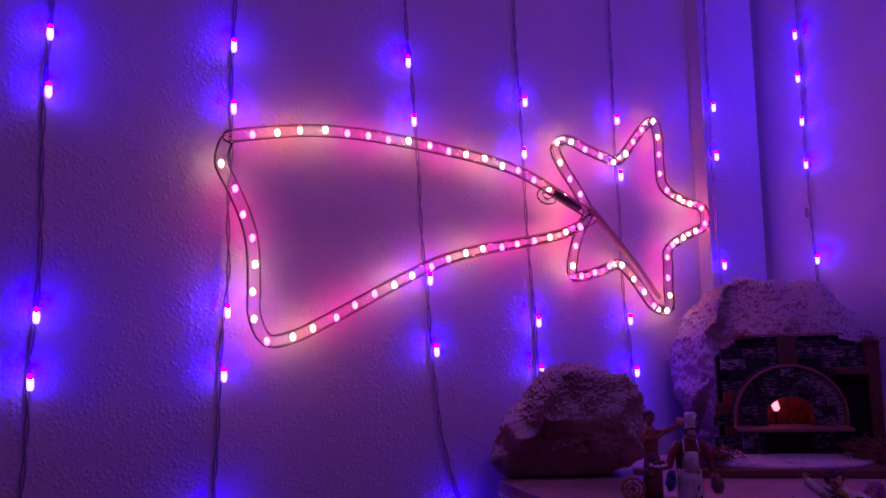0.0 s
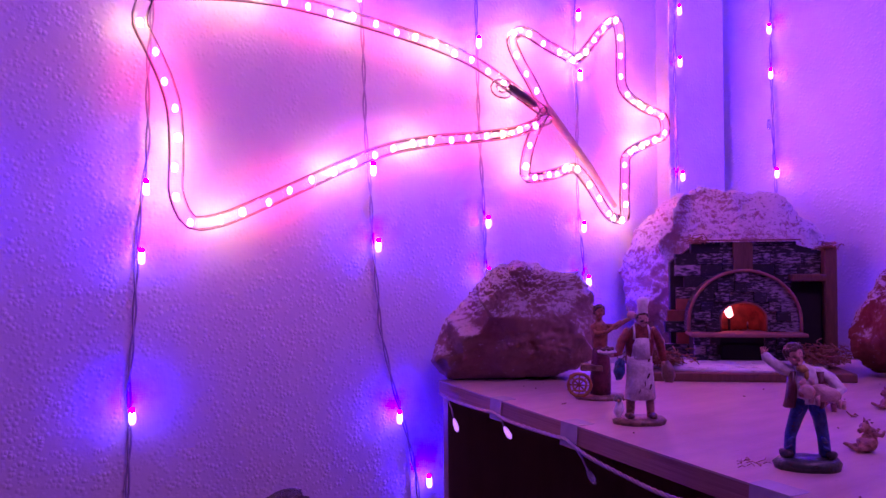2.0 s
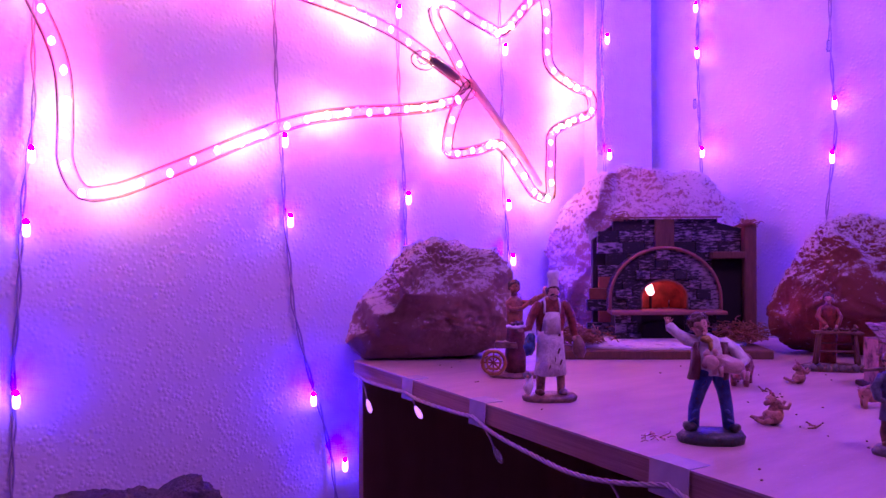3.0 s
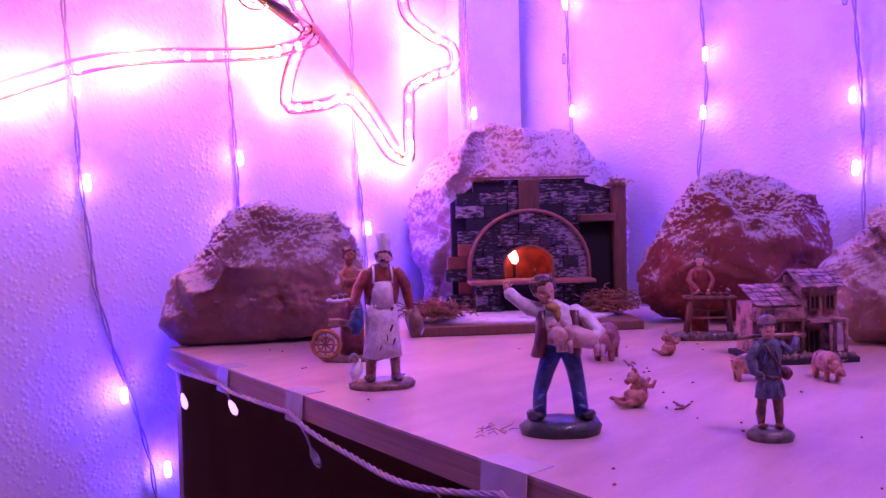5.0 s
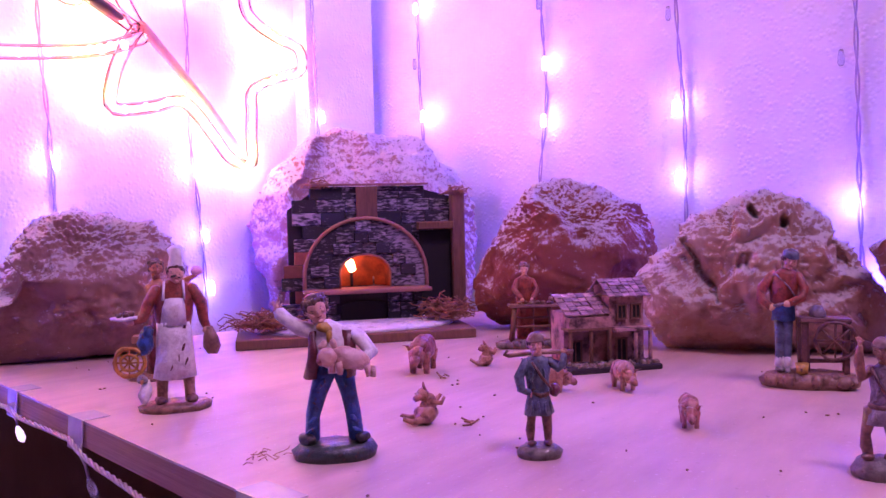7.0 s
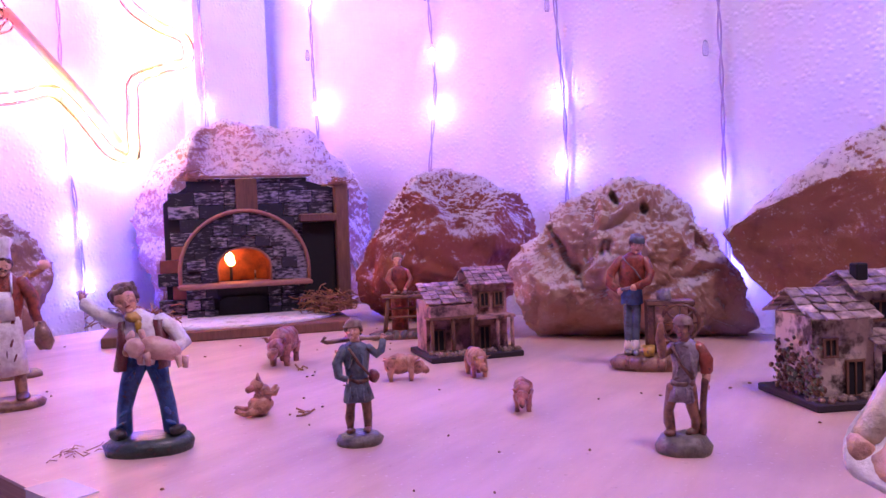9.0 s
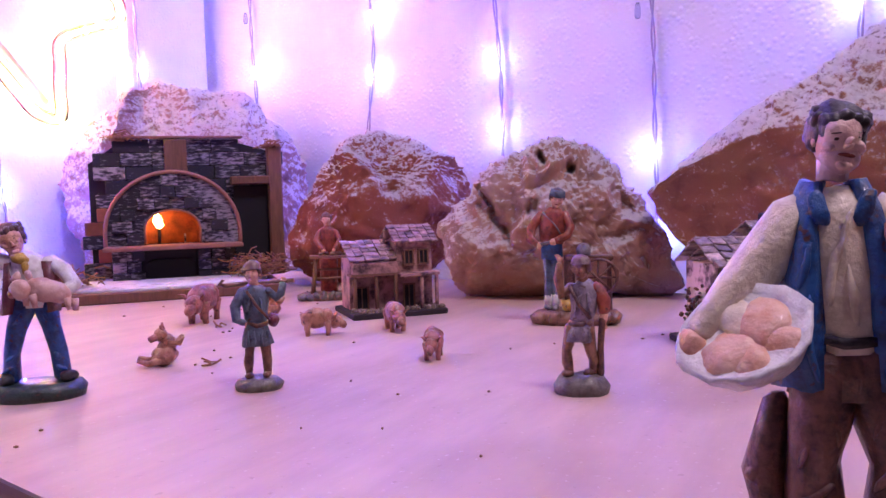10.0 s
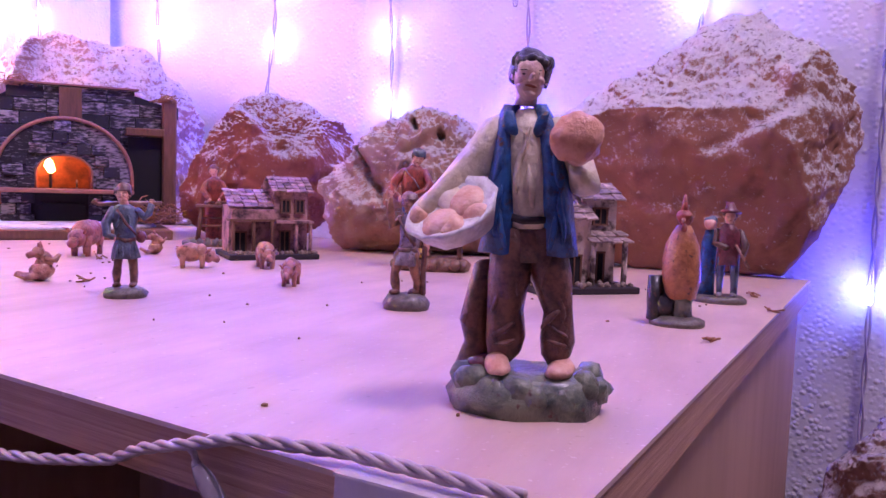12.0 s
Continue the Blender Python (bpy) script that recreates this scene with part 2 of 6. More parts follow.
thing("floor", Shape().prism([(-2.9, -3.05), (1.3, -3.05), (1.3, 0.95), (-2.9, 0.95)], -0.05, 0, FLOOR),
      label="brown tiled floor", category="floor", kind="structure")
thing("ceiling", Shape().prism([(-2.9, -3.05), (1.3, -3.05), (1.3, 0.95), (-2.9, 0.95)], 2.5, 2.55, CEILING),
      label="white painted ceiling", category="ceiling", kind="structure")

thing("pilaster", Shape().prism([(1.011, 0.828), (1.129, 0.828), (1.129, 0.8485), (1.011, 0.8485)], 0, 2.5, PLASTER),
      label="shallow plastered pilaster beside the corner", category="wall", kind="structure")

# ---- the table: a plywood box ----
P0, P1, P2, P3 = Vector((0.472, 0.098)), Vector((0.925, 0.036)), Vector((1.075, 0.735)), Vector((0.611, 0.79))
table = thing("plywood_table", None, label="plywood box table with a bare pale top", category="table")
middle = (P0 + P1 + P2 + P3) / 4


def inset(p, d):
    return p + (middle - p).normalized() * d


part("table_top", Shape().prism([P0, P1, P2, P3], TOP - 0.0012, TOP, PLY_TOP), table, "pale bare plywood sheet")
part("edge_board", Shape().prism([inset(p, 0.0008) for p in (P0, P1, P2, P3)], TOP - 0.014, TOP - 0.0012, PLY_EDGE), table, "layered brown plywood edge")
side = (P1 - P0).normalized()
deep = (P3 - P0).normalized()
for a, b, n in ((P0, P1, deep),):
    q0, q1 = a + n * 0.006 + side * 0.004, b + n * 0.006 - side * 0.004
    part("side_panel", Shape().prism([q0, q1, q1 + n * 0.012, q0 + n * 0.012], 0, TOP - 0.014, PLY_SIDE), table, "brown plywood side panel")
q0, q1 = P3 - deep * 0.012 + side * 0.004, P2 - deep * 0.012
part("back_panel", Shape().prism([q0, q1, q1 + deep * 0.01, q0 + deep * 0.01], 0, TOP - 0.014, PLY_SIDE), table, "brown plywood back panel")
q0, q1 = P1 + deep * 0.02, P2 - deep * 0.02
part("inner_panel", Shape().prism([q0 - side * 0.012, q1 - side * 0.012, q1, q0], 0, TOP - 0.014, PLY_SIDE), table, "brown plywood panel")

# ---- the comet of rope light ----
CLEAR = bpy.data.materials.new("clear_tube")
CLEAR.use_nodes = True
ct = CLEAR.node_tree
ct.nodes.remove(ct.nodes["Principled BSDF"])
tr, gl, mx, lw = (ct.nodes.new(n) for n in ("ShaderNodeBsdfTransparent", "ShaderNodeBsdfGlossy", "ShaderNodeMixShader", "ShaderNodeFresnel"))
tr.inputs[0].default_value = (0.98, 0.97, 0.98, 1)
gl.inputs["Roughness"].default_value, lw.inputs["IOR"].default_value = 0.08, 1.35
ct.links.new(lw.outputs[0], mx.inputs[0]), ct.links.new(tr.outputs[0], mx.inputs[1]), ct.links.new(gl.outputs[0], mx.inputs[2])
ct.links.new(mx.outputs[0], ct.nodes["Material Output"].inputs[0])
WHITE_WIRE = material("lead_wire", (0.42, 0.3, 0.32), 0.4)
BULB = {}
BULB_POWER = 245.0
for key, colour in (("pink", (1.0, 0.12, 0.2)), ("amber", (1.0, 0.55, 0.03)), ("green", (0.5, 1.0, 0.1)), ("white", (1.0, 0.4, 0.15)), ("red", (1.0, 0.12, 0.07))):
    BULB[key] = material("bulb_" + key, (0.9, 0.8, 0.8), 0.3, emit=colour, power=BULB_POWER)


def smooth_path(pts, step):
    """Points at an even step along a rounded line through pts (x, z)."""
    pts = [Vector((x, z)) for x, z in pts]
    fine = []
    for i in range(len(pts) - 1):
        a, b, c, d = pts[max(i - 1, 0)], pts[i], pts[i + 1], pts[min(i + 2, len(pts) - 1)]
        for k in range(12):
            t = k / 12
            fine.append(0.5 * ((2 * b) + (c - a) * t + (2 * a - 5 * b + 4 * c - d) * t * t + (3 * b - a - 3 * c + d) * t ** 3))
    fine.append(pts[-1])
    out, left = [fine[0]], step
    for a, b in zip(fine, fine[1:]):
        d = (b - a).length
        while d >= left:
            a = a + (b - a) * (left / d)
            d = (b - a).length
            out.append(a)
            left = step
        left -= d
    return out


COMET_Y = 0.83
tail_upper = [(0.353, 1.084), (0.377, 1.089), (0.43, 1.097), (0.481, 1.099), (0.536, 1.096), (0.59, 1.091), (0.644, 1.084), (0.696, 1.072), (0.757, 1.046), (0.793, 1.03)]
tail_lower = [(0.797, 1.024), (0.751, 1.006), (0.695, 0.995), (0.641, 0.987), (0.583, 0.974), (0.532, 0.954), (0.486, 0.933), (0.435, 0.91), (0.411, 0.901), (0.387, 0.899),
              (0.375, 0.921), (0.375, 0.945), (0.375, 0.97), (0.373, 0.994), (0.366, 1.017), (0.356, 1.039), (0.346, 1.061), (0.353, 1.084)]
star = [(0.793, 1.033), (0.77, 1.065), (0.755, 1.083), (0.743, 1.106), (0.762, 1.118), (0.793, 1.109), (0.821, 1.102), (0.847, 1.1), (0.888, 1.14), (0.913, 1.156), (0.921, 1.131),
        (0.921, 1.103), (0.926, 1.071), (0.963, 1.054), (1.0, 1.046), (1.003, 1.023), (0.978, 1.013), (0.931, 0.992), (0.927, 0.968), (0.925, 0.939), (0.924, 0.913), (0.898, 0.916),
        (0.877, 0.937), (0.859, 0.956), (0.838, 0.97), (0.811, 0.963), (0.785, 0.957), (0.762, 0.957), (0.765, 0.983), (0.776, 1.008), (0.793, 1.033)]
comet = thing("comet_light", None, label="comet-shaped rope light of small multicoloured bulbs, switched on", category="light decoration")
rng = random.Random(4)
bulb_sites = []
for name, pts in (("tail_tube", tail_upper), ("tail_tube", tail_lower), ("star_tube", star)):
    line = smooth_path(pts, 0.008)
    part(name, Shape().tube([(p.x, COMET_Y, p.y) for p in line], 0.0065, CLEAR, 10), comet, "clear plastic rope-light tube")
    for way in (-1, 1):
        side_line = []
        for a, b in zip(line, line[1:]):
            d = (b - a).normalized() * (0.0052 * way)
            side_line.append((a.x - d.y, COMET_Y - 0.001, a.y + d.x))
        part("lead_wire", Shape().tube(side_line, 0.0005, WHITE_WIRE, 5), comet, "thin dark wire inside the tube")
    for k in range(3, len(line) - 1, 3):
        p = line[k]
        bulb_sites.append((p.x + rng.uniform(-0.0015, 0.0015), p.y + rng.uniform(-0.0015, 0.0015)))
order = ["pink", "amber", "amber", "green", "pink", "red", "pink", "amber", "green", "red"]
bulb_mesh = {}
for i, (x, z) in enumerate(bulb_sites):
    key = order[(i + i // 7) % len(order)]
    if key not in bulb_mesh:
        bulb_mesh[key] = Shape().ball((0, 0, 0), (0.0026, 0.0026, 0.0036), BULB[key], sub=2).mesh("bulb")
    b = new("bulb", bulb_mesh[key])
    b.location, b.parent = (x, COMET_Y - 0.0005, z), comet
BAR = material("tan_tape", (0.62, 0.44, 0.32), 0.5, second=(0.5, 0.34, 0.24), scale=60)
part("bar", Shape().tube([(0.797, 0.832, 1.036), (0.83, 0.833, 1.008), (0.87, 0.834, 0.972), (0.912, 0.834, 0.928)], [0.0055, 0.0045, 0.004, 0.003], BAR, 8), comet, "tan taped cross bar")
part("plug", Shape().tube([(0.735, COMET_Y - 0.006, 1.052), (0.757, COMET_Y - 0.007, 1.042), (0.77, COMET_Y - 0.007, 1.036)], [0.0035, 0.005, 0.004], material("plug_black", (0.05, 0.03, 0.03), 0.4), 10), comet, "dark connector plug")
part("end_coil", Shape().tube([(0.722 + 0.012 * math.cos(a * 0.5), COMET_Y - 0.008, 1.048 + 0.007 * math.sin(a * 0.5)) for a in range(12)], 0.004, CLEAR, 8), comet, "looped end of the tube")

# ---- hanging light strings ----
WIRE = material("clear_cable", (0.46, 0.4, 0.5), 0.3, second=(0.36, 0.3, 0.4), scale=90)
LED_OFF = material("led_off", (0.8, 0.82, 0.95), 0.1, spec=0.6)
LED_OFF.node_tree.nodes["Principled BSDF"].inputs["Transmission Weight"].default_value = 0.85
LED_BLUE = material("led_blue", (0.8, 0.8, 1.0), 0.2, emit=(0.045, 0.04, 1.0), power=2000.0)
LED_CORE = material("led_core", (0.9, 0.85, 1.0), 0.2, emit=(0.42, 0.5, 1.0), power=48.0)
led_mesh = None
led_mesh_off = None


def twisted(pts, phase, r=0.0009, swing=0.0013):
    """Two cables twisted round one another along a hanging line."""
    fine = []
    for a, b in zip(pts, pts[1:]):
        a, b = Vector(a), Vector(b)
        n = max(2, int((b - a).length / 0.006))
        fine += [a.lerp(b, k / n) for k in range(n)]
    fine.append(Vector(pts[-1]))
    s = Shape()
    for h in (0, math.pi):
        s.tube([p + Vector((swing * math.cos(i * 0.55 + h + phase), swing * math.sin(i * 0.55 + h + phase), 0)) + Vector((0.003 * noise.noise(p * 14 + Vector((phase, 0, 0))), 0.0, 0))
                for i, p in enumerate(fine)], r, WIRE, 5)
    return s


def light_string(pts, bulbs, away, phase):
    """A hanging string: points of its line, places of its diodes, and the way into the room."""
    global led_mesh, led_mesh_off
    ob = thing("light_string", None, label="hanging string of small blue-violet lights on clear twisted cable", category="light string", group="hanging light strings")
    part("cable", twisted(pts, phase), ob)
    if led_mesh is None:
        led_mesh = Shape().loft([(0, 0, 0.003, 0.0022, 0.0022), (0, 0, 0.001, 0.0026, 0.0026), (0, 0, -0.004, 0.0026, 0.0026), (0, 0, -0.0065, 0.0016, 0.0016)], LED_CORE, 8).ball((0, 0, 0.0046), (0.002, 0.002, 0.002), LED_BLUE, sub=2).mesh("diode")
        led_mesh_off = Shape().loft([(0, 0, 0.006, 0.0014, 0.0014), (0, 0, 0.002, 0.0024, 0.0024), (0, 0, -0.004, 0.0026, 0.0026), (0, 0, -0.0065, 0.0016, 0.0016)], LED_OFF, 8).mesh("diode")
    for x, y, z, lit in bulbs:
        b = new("diode", led_mesh if lit else led_mesh_off)
        b.location = Vector((x, y, z)) + Vector(away) * 0.005
        b.parent = ob
    return ob


WA = 0.842
for i, (line, bulbs) in enumerate((
    ([(0.214, 1.5), (0.21, 1.188), (0.204, 1.046), (0.199, 0.928), (0.189, 0.788), (0.186, 0.5)], [(0.208, 1.158), (0.207, 1.11), (0.199, 0.928), (0.195, 0.876)]),
    ([(0.366, 1.5), (0.364, 1.218), (0.356, 0.994), (0.348, 0.871), (0.34, 0.762), (0.338, 0.5)], [(0.361, 1.171), (0.36, 1.113), (0.352, 0.927), (0.348, 0.871), (0.340, 0.743)]),
    ([(0.545, 1.5), (0.552, 1.253), (0.561, 1.07), (0.571, 0.883), (0.578, 0.80), (0.6, 0.72), (0.622, 0.645), (0.63, 0.5)], [(0.548, 1.183), (0.553, 1.121), (0.567, 0.954), (0.572, 0.88), (0.595, 0.71), (0.63, 0.641)]),
    ([(0.695, 1.5), (0.699, 1.281), (0.703, 1.08), (0.711, 0.905), (0.713, 0.8), (0.715, 0.6)], [(0.704, 1.159), (0.7, 1.098), (0.711, 0.905), (0.712, 0.849)]),
    ([(0.858, 1.5), (0.856, 1.311), (0.853, 1.082), (0.858, 0.902), (0.868, 0.82), (0.87, 0.6)], [(0.852, 1.153), (0.854, 1.082), (0.858, 0.902), (0.865, 0.838), (0.87, 0.785)]),
    ([(1.018, 1.5), (1.017, 1.334), (1.015, 1.117), (1.02, 0.927), (1.022, 0.8)], [(1.016, 1.183), (1.016, 1.116), (1.019, 0.969)]),
)):
    wall_y = WA if i < 5 else 0.822
    light_string([(x, wall_y, z) for x, z in line], [(x, wall_y - 0.003, z, True) for x, z in bulbs], (0, -1, 0), i * 1.3)
for i, (line, bulbs) in enumerate((
    ([(0.1, 1.5), (0.097, 1.116), (0.102, 0.952), (0.103, 0.8)], [(0.102, 1.16, 1), (0.104, 1.101, 1), (0.1, 1.036, 0), (0.112, 0.972, 1)]),
    ([(0.285, 1.5), (0.286, 1.078), (0.293, 0.978), (0.282, 0.889), (0.281, 0.78)], [(0.29, 1.069, 0), (0.297, 1.006, 1), (0.294, 0.948, 1), (0.281, 0.8, 1)]),
    ([(0.438, 1.5), (0.441, 1.047), (0.449, 0.928), (0.449, 0.841), (0.449, 0.77)], [(0.438, 1.029, 0), (0.444, 0.944, 1), (0.446, 0.881, 1)]),
    ([(0.588, 1.5), (0.593, 1.016), (0.595, 0.884), (0.598, 0.76)], [(0.585, 0.966, 0), (0.591, 0.853, 1), (0.6, 0.79, 1)]),
    ([(0.745, 1.5), (0.744, 0.956), (0.742, 0.93), (0.742, 0.76)], [(0.741, 0.95, 1)]),
    ([(0.872, 1.5), (0.87, 0.9), (0.871, 0.738), (0.872, 0.5)], [(0.871, 0.738, 1), (0.87, 0.9, 0)]),
)):
    # extra lit diodes, added up the strings to brighten the east wall
    bulbs = bulbs + [(line[0][0], z, 1) for z in (1.22, 1.28, 1.4, 1.46)]
    light_string([on_b(s, z, 0.006) for s, z in line], [(*on_b(s, z, 0.009), lit) for s, z, lit in bulbs], (*OUT, 0), 9 + i * 1.7)

# ---- stones ----
def rock(at, turn, outline, front, back, seed, mat, label, planes=(), holes=(), rough=0.05, boxy=0.62, sub=7, facets=26, crust=1.0, undercut=0.0, all_over=0.0, chisel=0.8):
    """A broken boulder on its support: a ball stretched to an outline (across, up), split into flat facets, with a gritty crust on top and a smoother broken front."""
    s = Shape()
    g = bmesh.ops.create_icosphere(s.bm, subdivisions=sub, radius=1)
    cx = sum(p[0] for p in outline) / len(outline)
    cz = sum(p[1] for p in outline) / len(outline)
    rim = [(x - cx, z - cz) for x, z in outline]
    size = max(max(abs(x), abs(z)) for x, z in rim)
    off = Vector((seed * 3.1, seed * 1.7, seed * 2.3))
    d = np.array([v.co[:] for v in g["verts"]])
    d /= np.linalg.norm(d, axis=1)[:, None]
    rho = np.maximum(np.hypot(d[:, 0], d[:, 2]), 1e-6)
    ux, uz = d[:, 0] / rho, d[:, 2] / rho
    reach = np.zeros(len(d))
    for (ax, az), (bx, bz) in zip(rim, rim[1:] + rim[:1]):
        ex, ez = bx - ax, bz - az
        det = uz * ex - ux * ez
        det = np.where(np.abs(det) < 1e-9, 1e-9, det)
        far, w = (az * ex - ax * ez) / det, (ux * az - uz * ax) / det
        reach = np.where((far > 0) & (w >= -1e-6) & (w <= 1 + 1e-6), np.maximum(reach, far), reach)
    r = reach * rho ** boxy
    p = np.stack([ux * r, np.sign(d[:, 1]) * np.abs(d[:, 1]) ** 0.85 * np.where(d[:, 1] < 0, front, back), uz * r], 1)
    for n, h in planes:
        n = np.array(n) / np.linalg.norm(n)
        p -= n * (np.maximum(p @ n - h, 0) * 0.94)[:, None]
    # flat facets round random centres, each tilted a little
    pick = np.random.default_rng(int(seed * 10))
    at_k = p[pick.choice(len(p), facets, replace=False)]
    scale = np.array([size, (front + back) / 2, size])
    n_k = at_k / scale ** 2
    n_k /= np.linalg.norm(n_k, axis=1)[:, None]
    n_k += pick.normal(0, 0.2, n_k.shape)
    n_k /= np.linalg.norm(n_k, axis=1)[:, None]
    gap = p[:, None, :] - at_k[None]
    near = np.exp(-(((gap / size) ** 2).sum(2) - ((gap / size) ** 2).sum(2).min(1)[:, None]) / 0.006)
    near /= near.sum(1)[:, None]
    lift = np.clip((gap * n_k[None]).sum(2), -0.16 * size, 0.16 * size)
    rim_hold = np.clip(np.abs(d[:, 1]) * 2.2, 0.25, 1.0)
    p -= (near * lift) @ n_k * (chisel * rim_hold)[:, None]
    top = np.clip((d[:, 2] + 0.25 + 0.5 * np.minimum(d[:, 1], 0)) / 0.5, all_over, 1) * crust
    for v, (x, y, z), c in zip(g["verts"], p, top):
        q = Vector((x, y, z)) / size
        cell = noise.voronoi(q * 7 + off)[0]
        grit = noise.voronoi(q * 17 + off)[0]
        chip = noise.voronoi(q * 3.3 + off)[0]
        w = 0.55 * noise.noise(q * 1.7 + off) + 0.45 * noise.noise(q * 4.1 + off) - 0.55 * abs(noise.noise(q * 5 + off)) + 1.1 * (chip[0] - 0.35) - 0.3 * abs(noise.noise(q * 11 + off)) + 0.2 * noise.noise(q * 22 + off) + 0.12 * noise.noise(q * 48 + off)
        w += c * (0.85 * (cell[0] - 0.35) + 0.6 * (grit[0] - 0.35) + 0.3 * noise.noise(q * 34 + off) + 0.2 * noise.noise(q * 70 + off))
        k = Vector((x, y, z))
        k += k.normalized() * w * rough * size
        for hx, hz, ix, iz, hr, hd in holes:
            if k.y < 0.01:
                lx, lz = ix - hx, iz - hz
                along = max(0.0, min(1.0, ((k.x + cx - hx) * lx + (k.z + cz - hz) * lz) / max(lx * lx + lz * lz, 1e-9)))
                wob = 0.002 * noise.noise(q * 9 + off)
                e = ((k.x + cx - hx - lx * along + wob) ** 2 + (k.z + cz - hz - lz * along) ** 2) / (hr * hr)
                if e < 1:
                    k.y += hd * (1 - e) ** 0.7
        k.x, k.z = k.x + cx, max(k.z + cz, 0.0)
        if undercut and k.y < 0:
            k.z = max(k.z, 0.022 * undercut * min(1.0, 1.3 * -k.y / front))
            low = max(0.0, 1 - k.z / 0.03)
            k.y *= 1 - undercut * low ** 1.5
        v.co = k
    s._mark(s.bm.faces, mat)
    return thing("boulder", s, pose(*at, 0, 0, turn), label, "stone", "stones round the scene")


def stone(name, base, second, crust, crust_low=0.1, blotch=14.0, stain=None):
    """Broken stone: a mottled plain front, and a pale gritty crust with dark pits on the faces that look up."""
    m = material(name, base, 0.8, second=second, scale=blotch, detail=10, low=0.32, high=0.68)
    nt = m.node_tree
    b = nt.nodes["Principled BSDF"]
    co = nt.nodes.new("ShaderNodeTexCoord")

    def grain(scale, low, high, detail=6.0, rough=0.65):
        n = nt.nodes.new("ShaderNodeTexNoise")
        n.inputs["Scale"].default_value, n.inputs["Detail"].default_value, n.inputs["Roughness"].default_value = scale, detail, rough
        nt.links.new(co.outputs["Object"], n.inputs["Vector"])
        r = nt.nodes.new("ShaderNodeMapRange")
        r.inputs[1].default_value, r.inputs[2].default_value = low, high
        nt.links.new(n.outputs["Fac"], r.inputs[0])
        return r.outputs[0]

    def over(was, colour, fac):
        x = nt.nodes.new("ShaderNodeMix")
        x.data_type = "RGBA"
        x.inputs[7].default_value = (*colour, 1)
        nt.links.new(was, x.inputs[6])
        nt.links.new(fac, x.inputs[0])
        return x.outputs[2]

    def calc(kind, a, c):
        k = nt.nodes.new("ShaderNodeMath")
        k.operation = kind
        for i, v in enumerate((a, c)):
            if isinstance(v, (int, float)):
                k.inputs[i].default_value = v
            else:
                nt.links.new(v, k.inputs[i])
        return k.outputs[0]

    was = b.inputs["Base Color"].links[0].from_socket
    was = over(was, stain or tuple(c * 0.45 for c in base), calc("MULTIPLY", grain(38, 0.52, 0.7, 8), 0.6))
    was = over(was, crust, calc("MULTIPLY", grain(190, 0.64, 0.7, 4), 0.55))
    geo = nt.nodes.new("ShaderNodeNewGeometry")
    sep = nt.nodes.new("ShaderNodeSeparateXYZ")
    nt.links.new(geo.outputs["Normal"], sep.inputs[0])
    up = calc("ADD", sep.outputs["Z"], calc("ADD", calc("MULTIPLY", grain(55, 0.2, 0.8, 8, 0.7), 0.45), calc("MULTIPLY", grain(330, 0.35, 0.65, 5, 0.85), 0.75)))
    r = nt.nodes.new("ShaderNodeMapRange")
    r.inputs[1].default_value, r.inputs[2].default_value = crust_low + 0.62, crust_low + 0.98
    nt.links.new(up, r.inputs[0])
    cover = r.outputs[0]
    was = over(was, crust, cover)
    was = over(was, tuple(c * 0.4 for c in base), calc("MULTIPLY", calc("MULTIPLY", grain(240, 0.55, 0.66, 4), cover), 0.8))
    nt.links.new(was, b.inputs["Base Color"])
    h = nt.nodes.new("ShaderNodeTexNoise")
    h.inputs["Scale"].default_value, h.inputs["Detail"].default_value, h.inputs["Roughness"].default_value = 210.0, 9.0, 0.8
    nt.links.new(co.outputs["Object"], h.inputs["Vector"])
    k = nt.nodes.new("ShaderNodeBump")
    k.inputs["Distance"].default_value = 0.004
    nt.links.new(calc("ADD", calc("MULTIPLY", cover, 0.4), 0.6), k.inputs["Strength"])
    nt.links.new(h.outputs["Fac"], k.inputs["Height"])
    nt.links.new(k.outputs[0], b.inputs["Normal"])
    return m


STONE_PALE = stone("stone_pale", (0.33, 0.17, 0.13), (0.44, 0.26, 0.2), (0.74, 0.66, 0.63), 0.2)
STONE_ROSE = stone("stone_rose", (0.36, 0.18, 0.145), (0.5, 0.29, 0.24), (0.76, 0.68, 0.66), -0.12)
STONE_RED = stone("stone_red", (0.34, 0.1, 0.048), (0.22, 0.065, 0.04), (0.7, 0.64, 0.64), 0.24, 9.0, (0.1, 0.035, 0.03))
STONE_TAN = stone("stone_tan", (0.46, 0.22, 0.13), (0.56, 0.41, 0.32), (0.76, 0.7, 0.65), 0.14, 26.0, (0.13, 0.08, 0.05))
STONE_BIG = stone("stone_big", (0.42, 0.19, 0.1), (0.29, 0.125, 0.07), (0.84, 0.79, 0.75), 0.0, 10.0, (0.11, 0.05, 0.035))

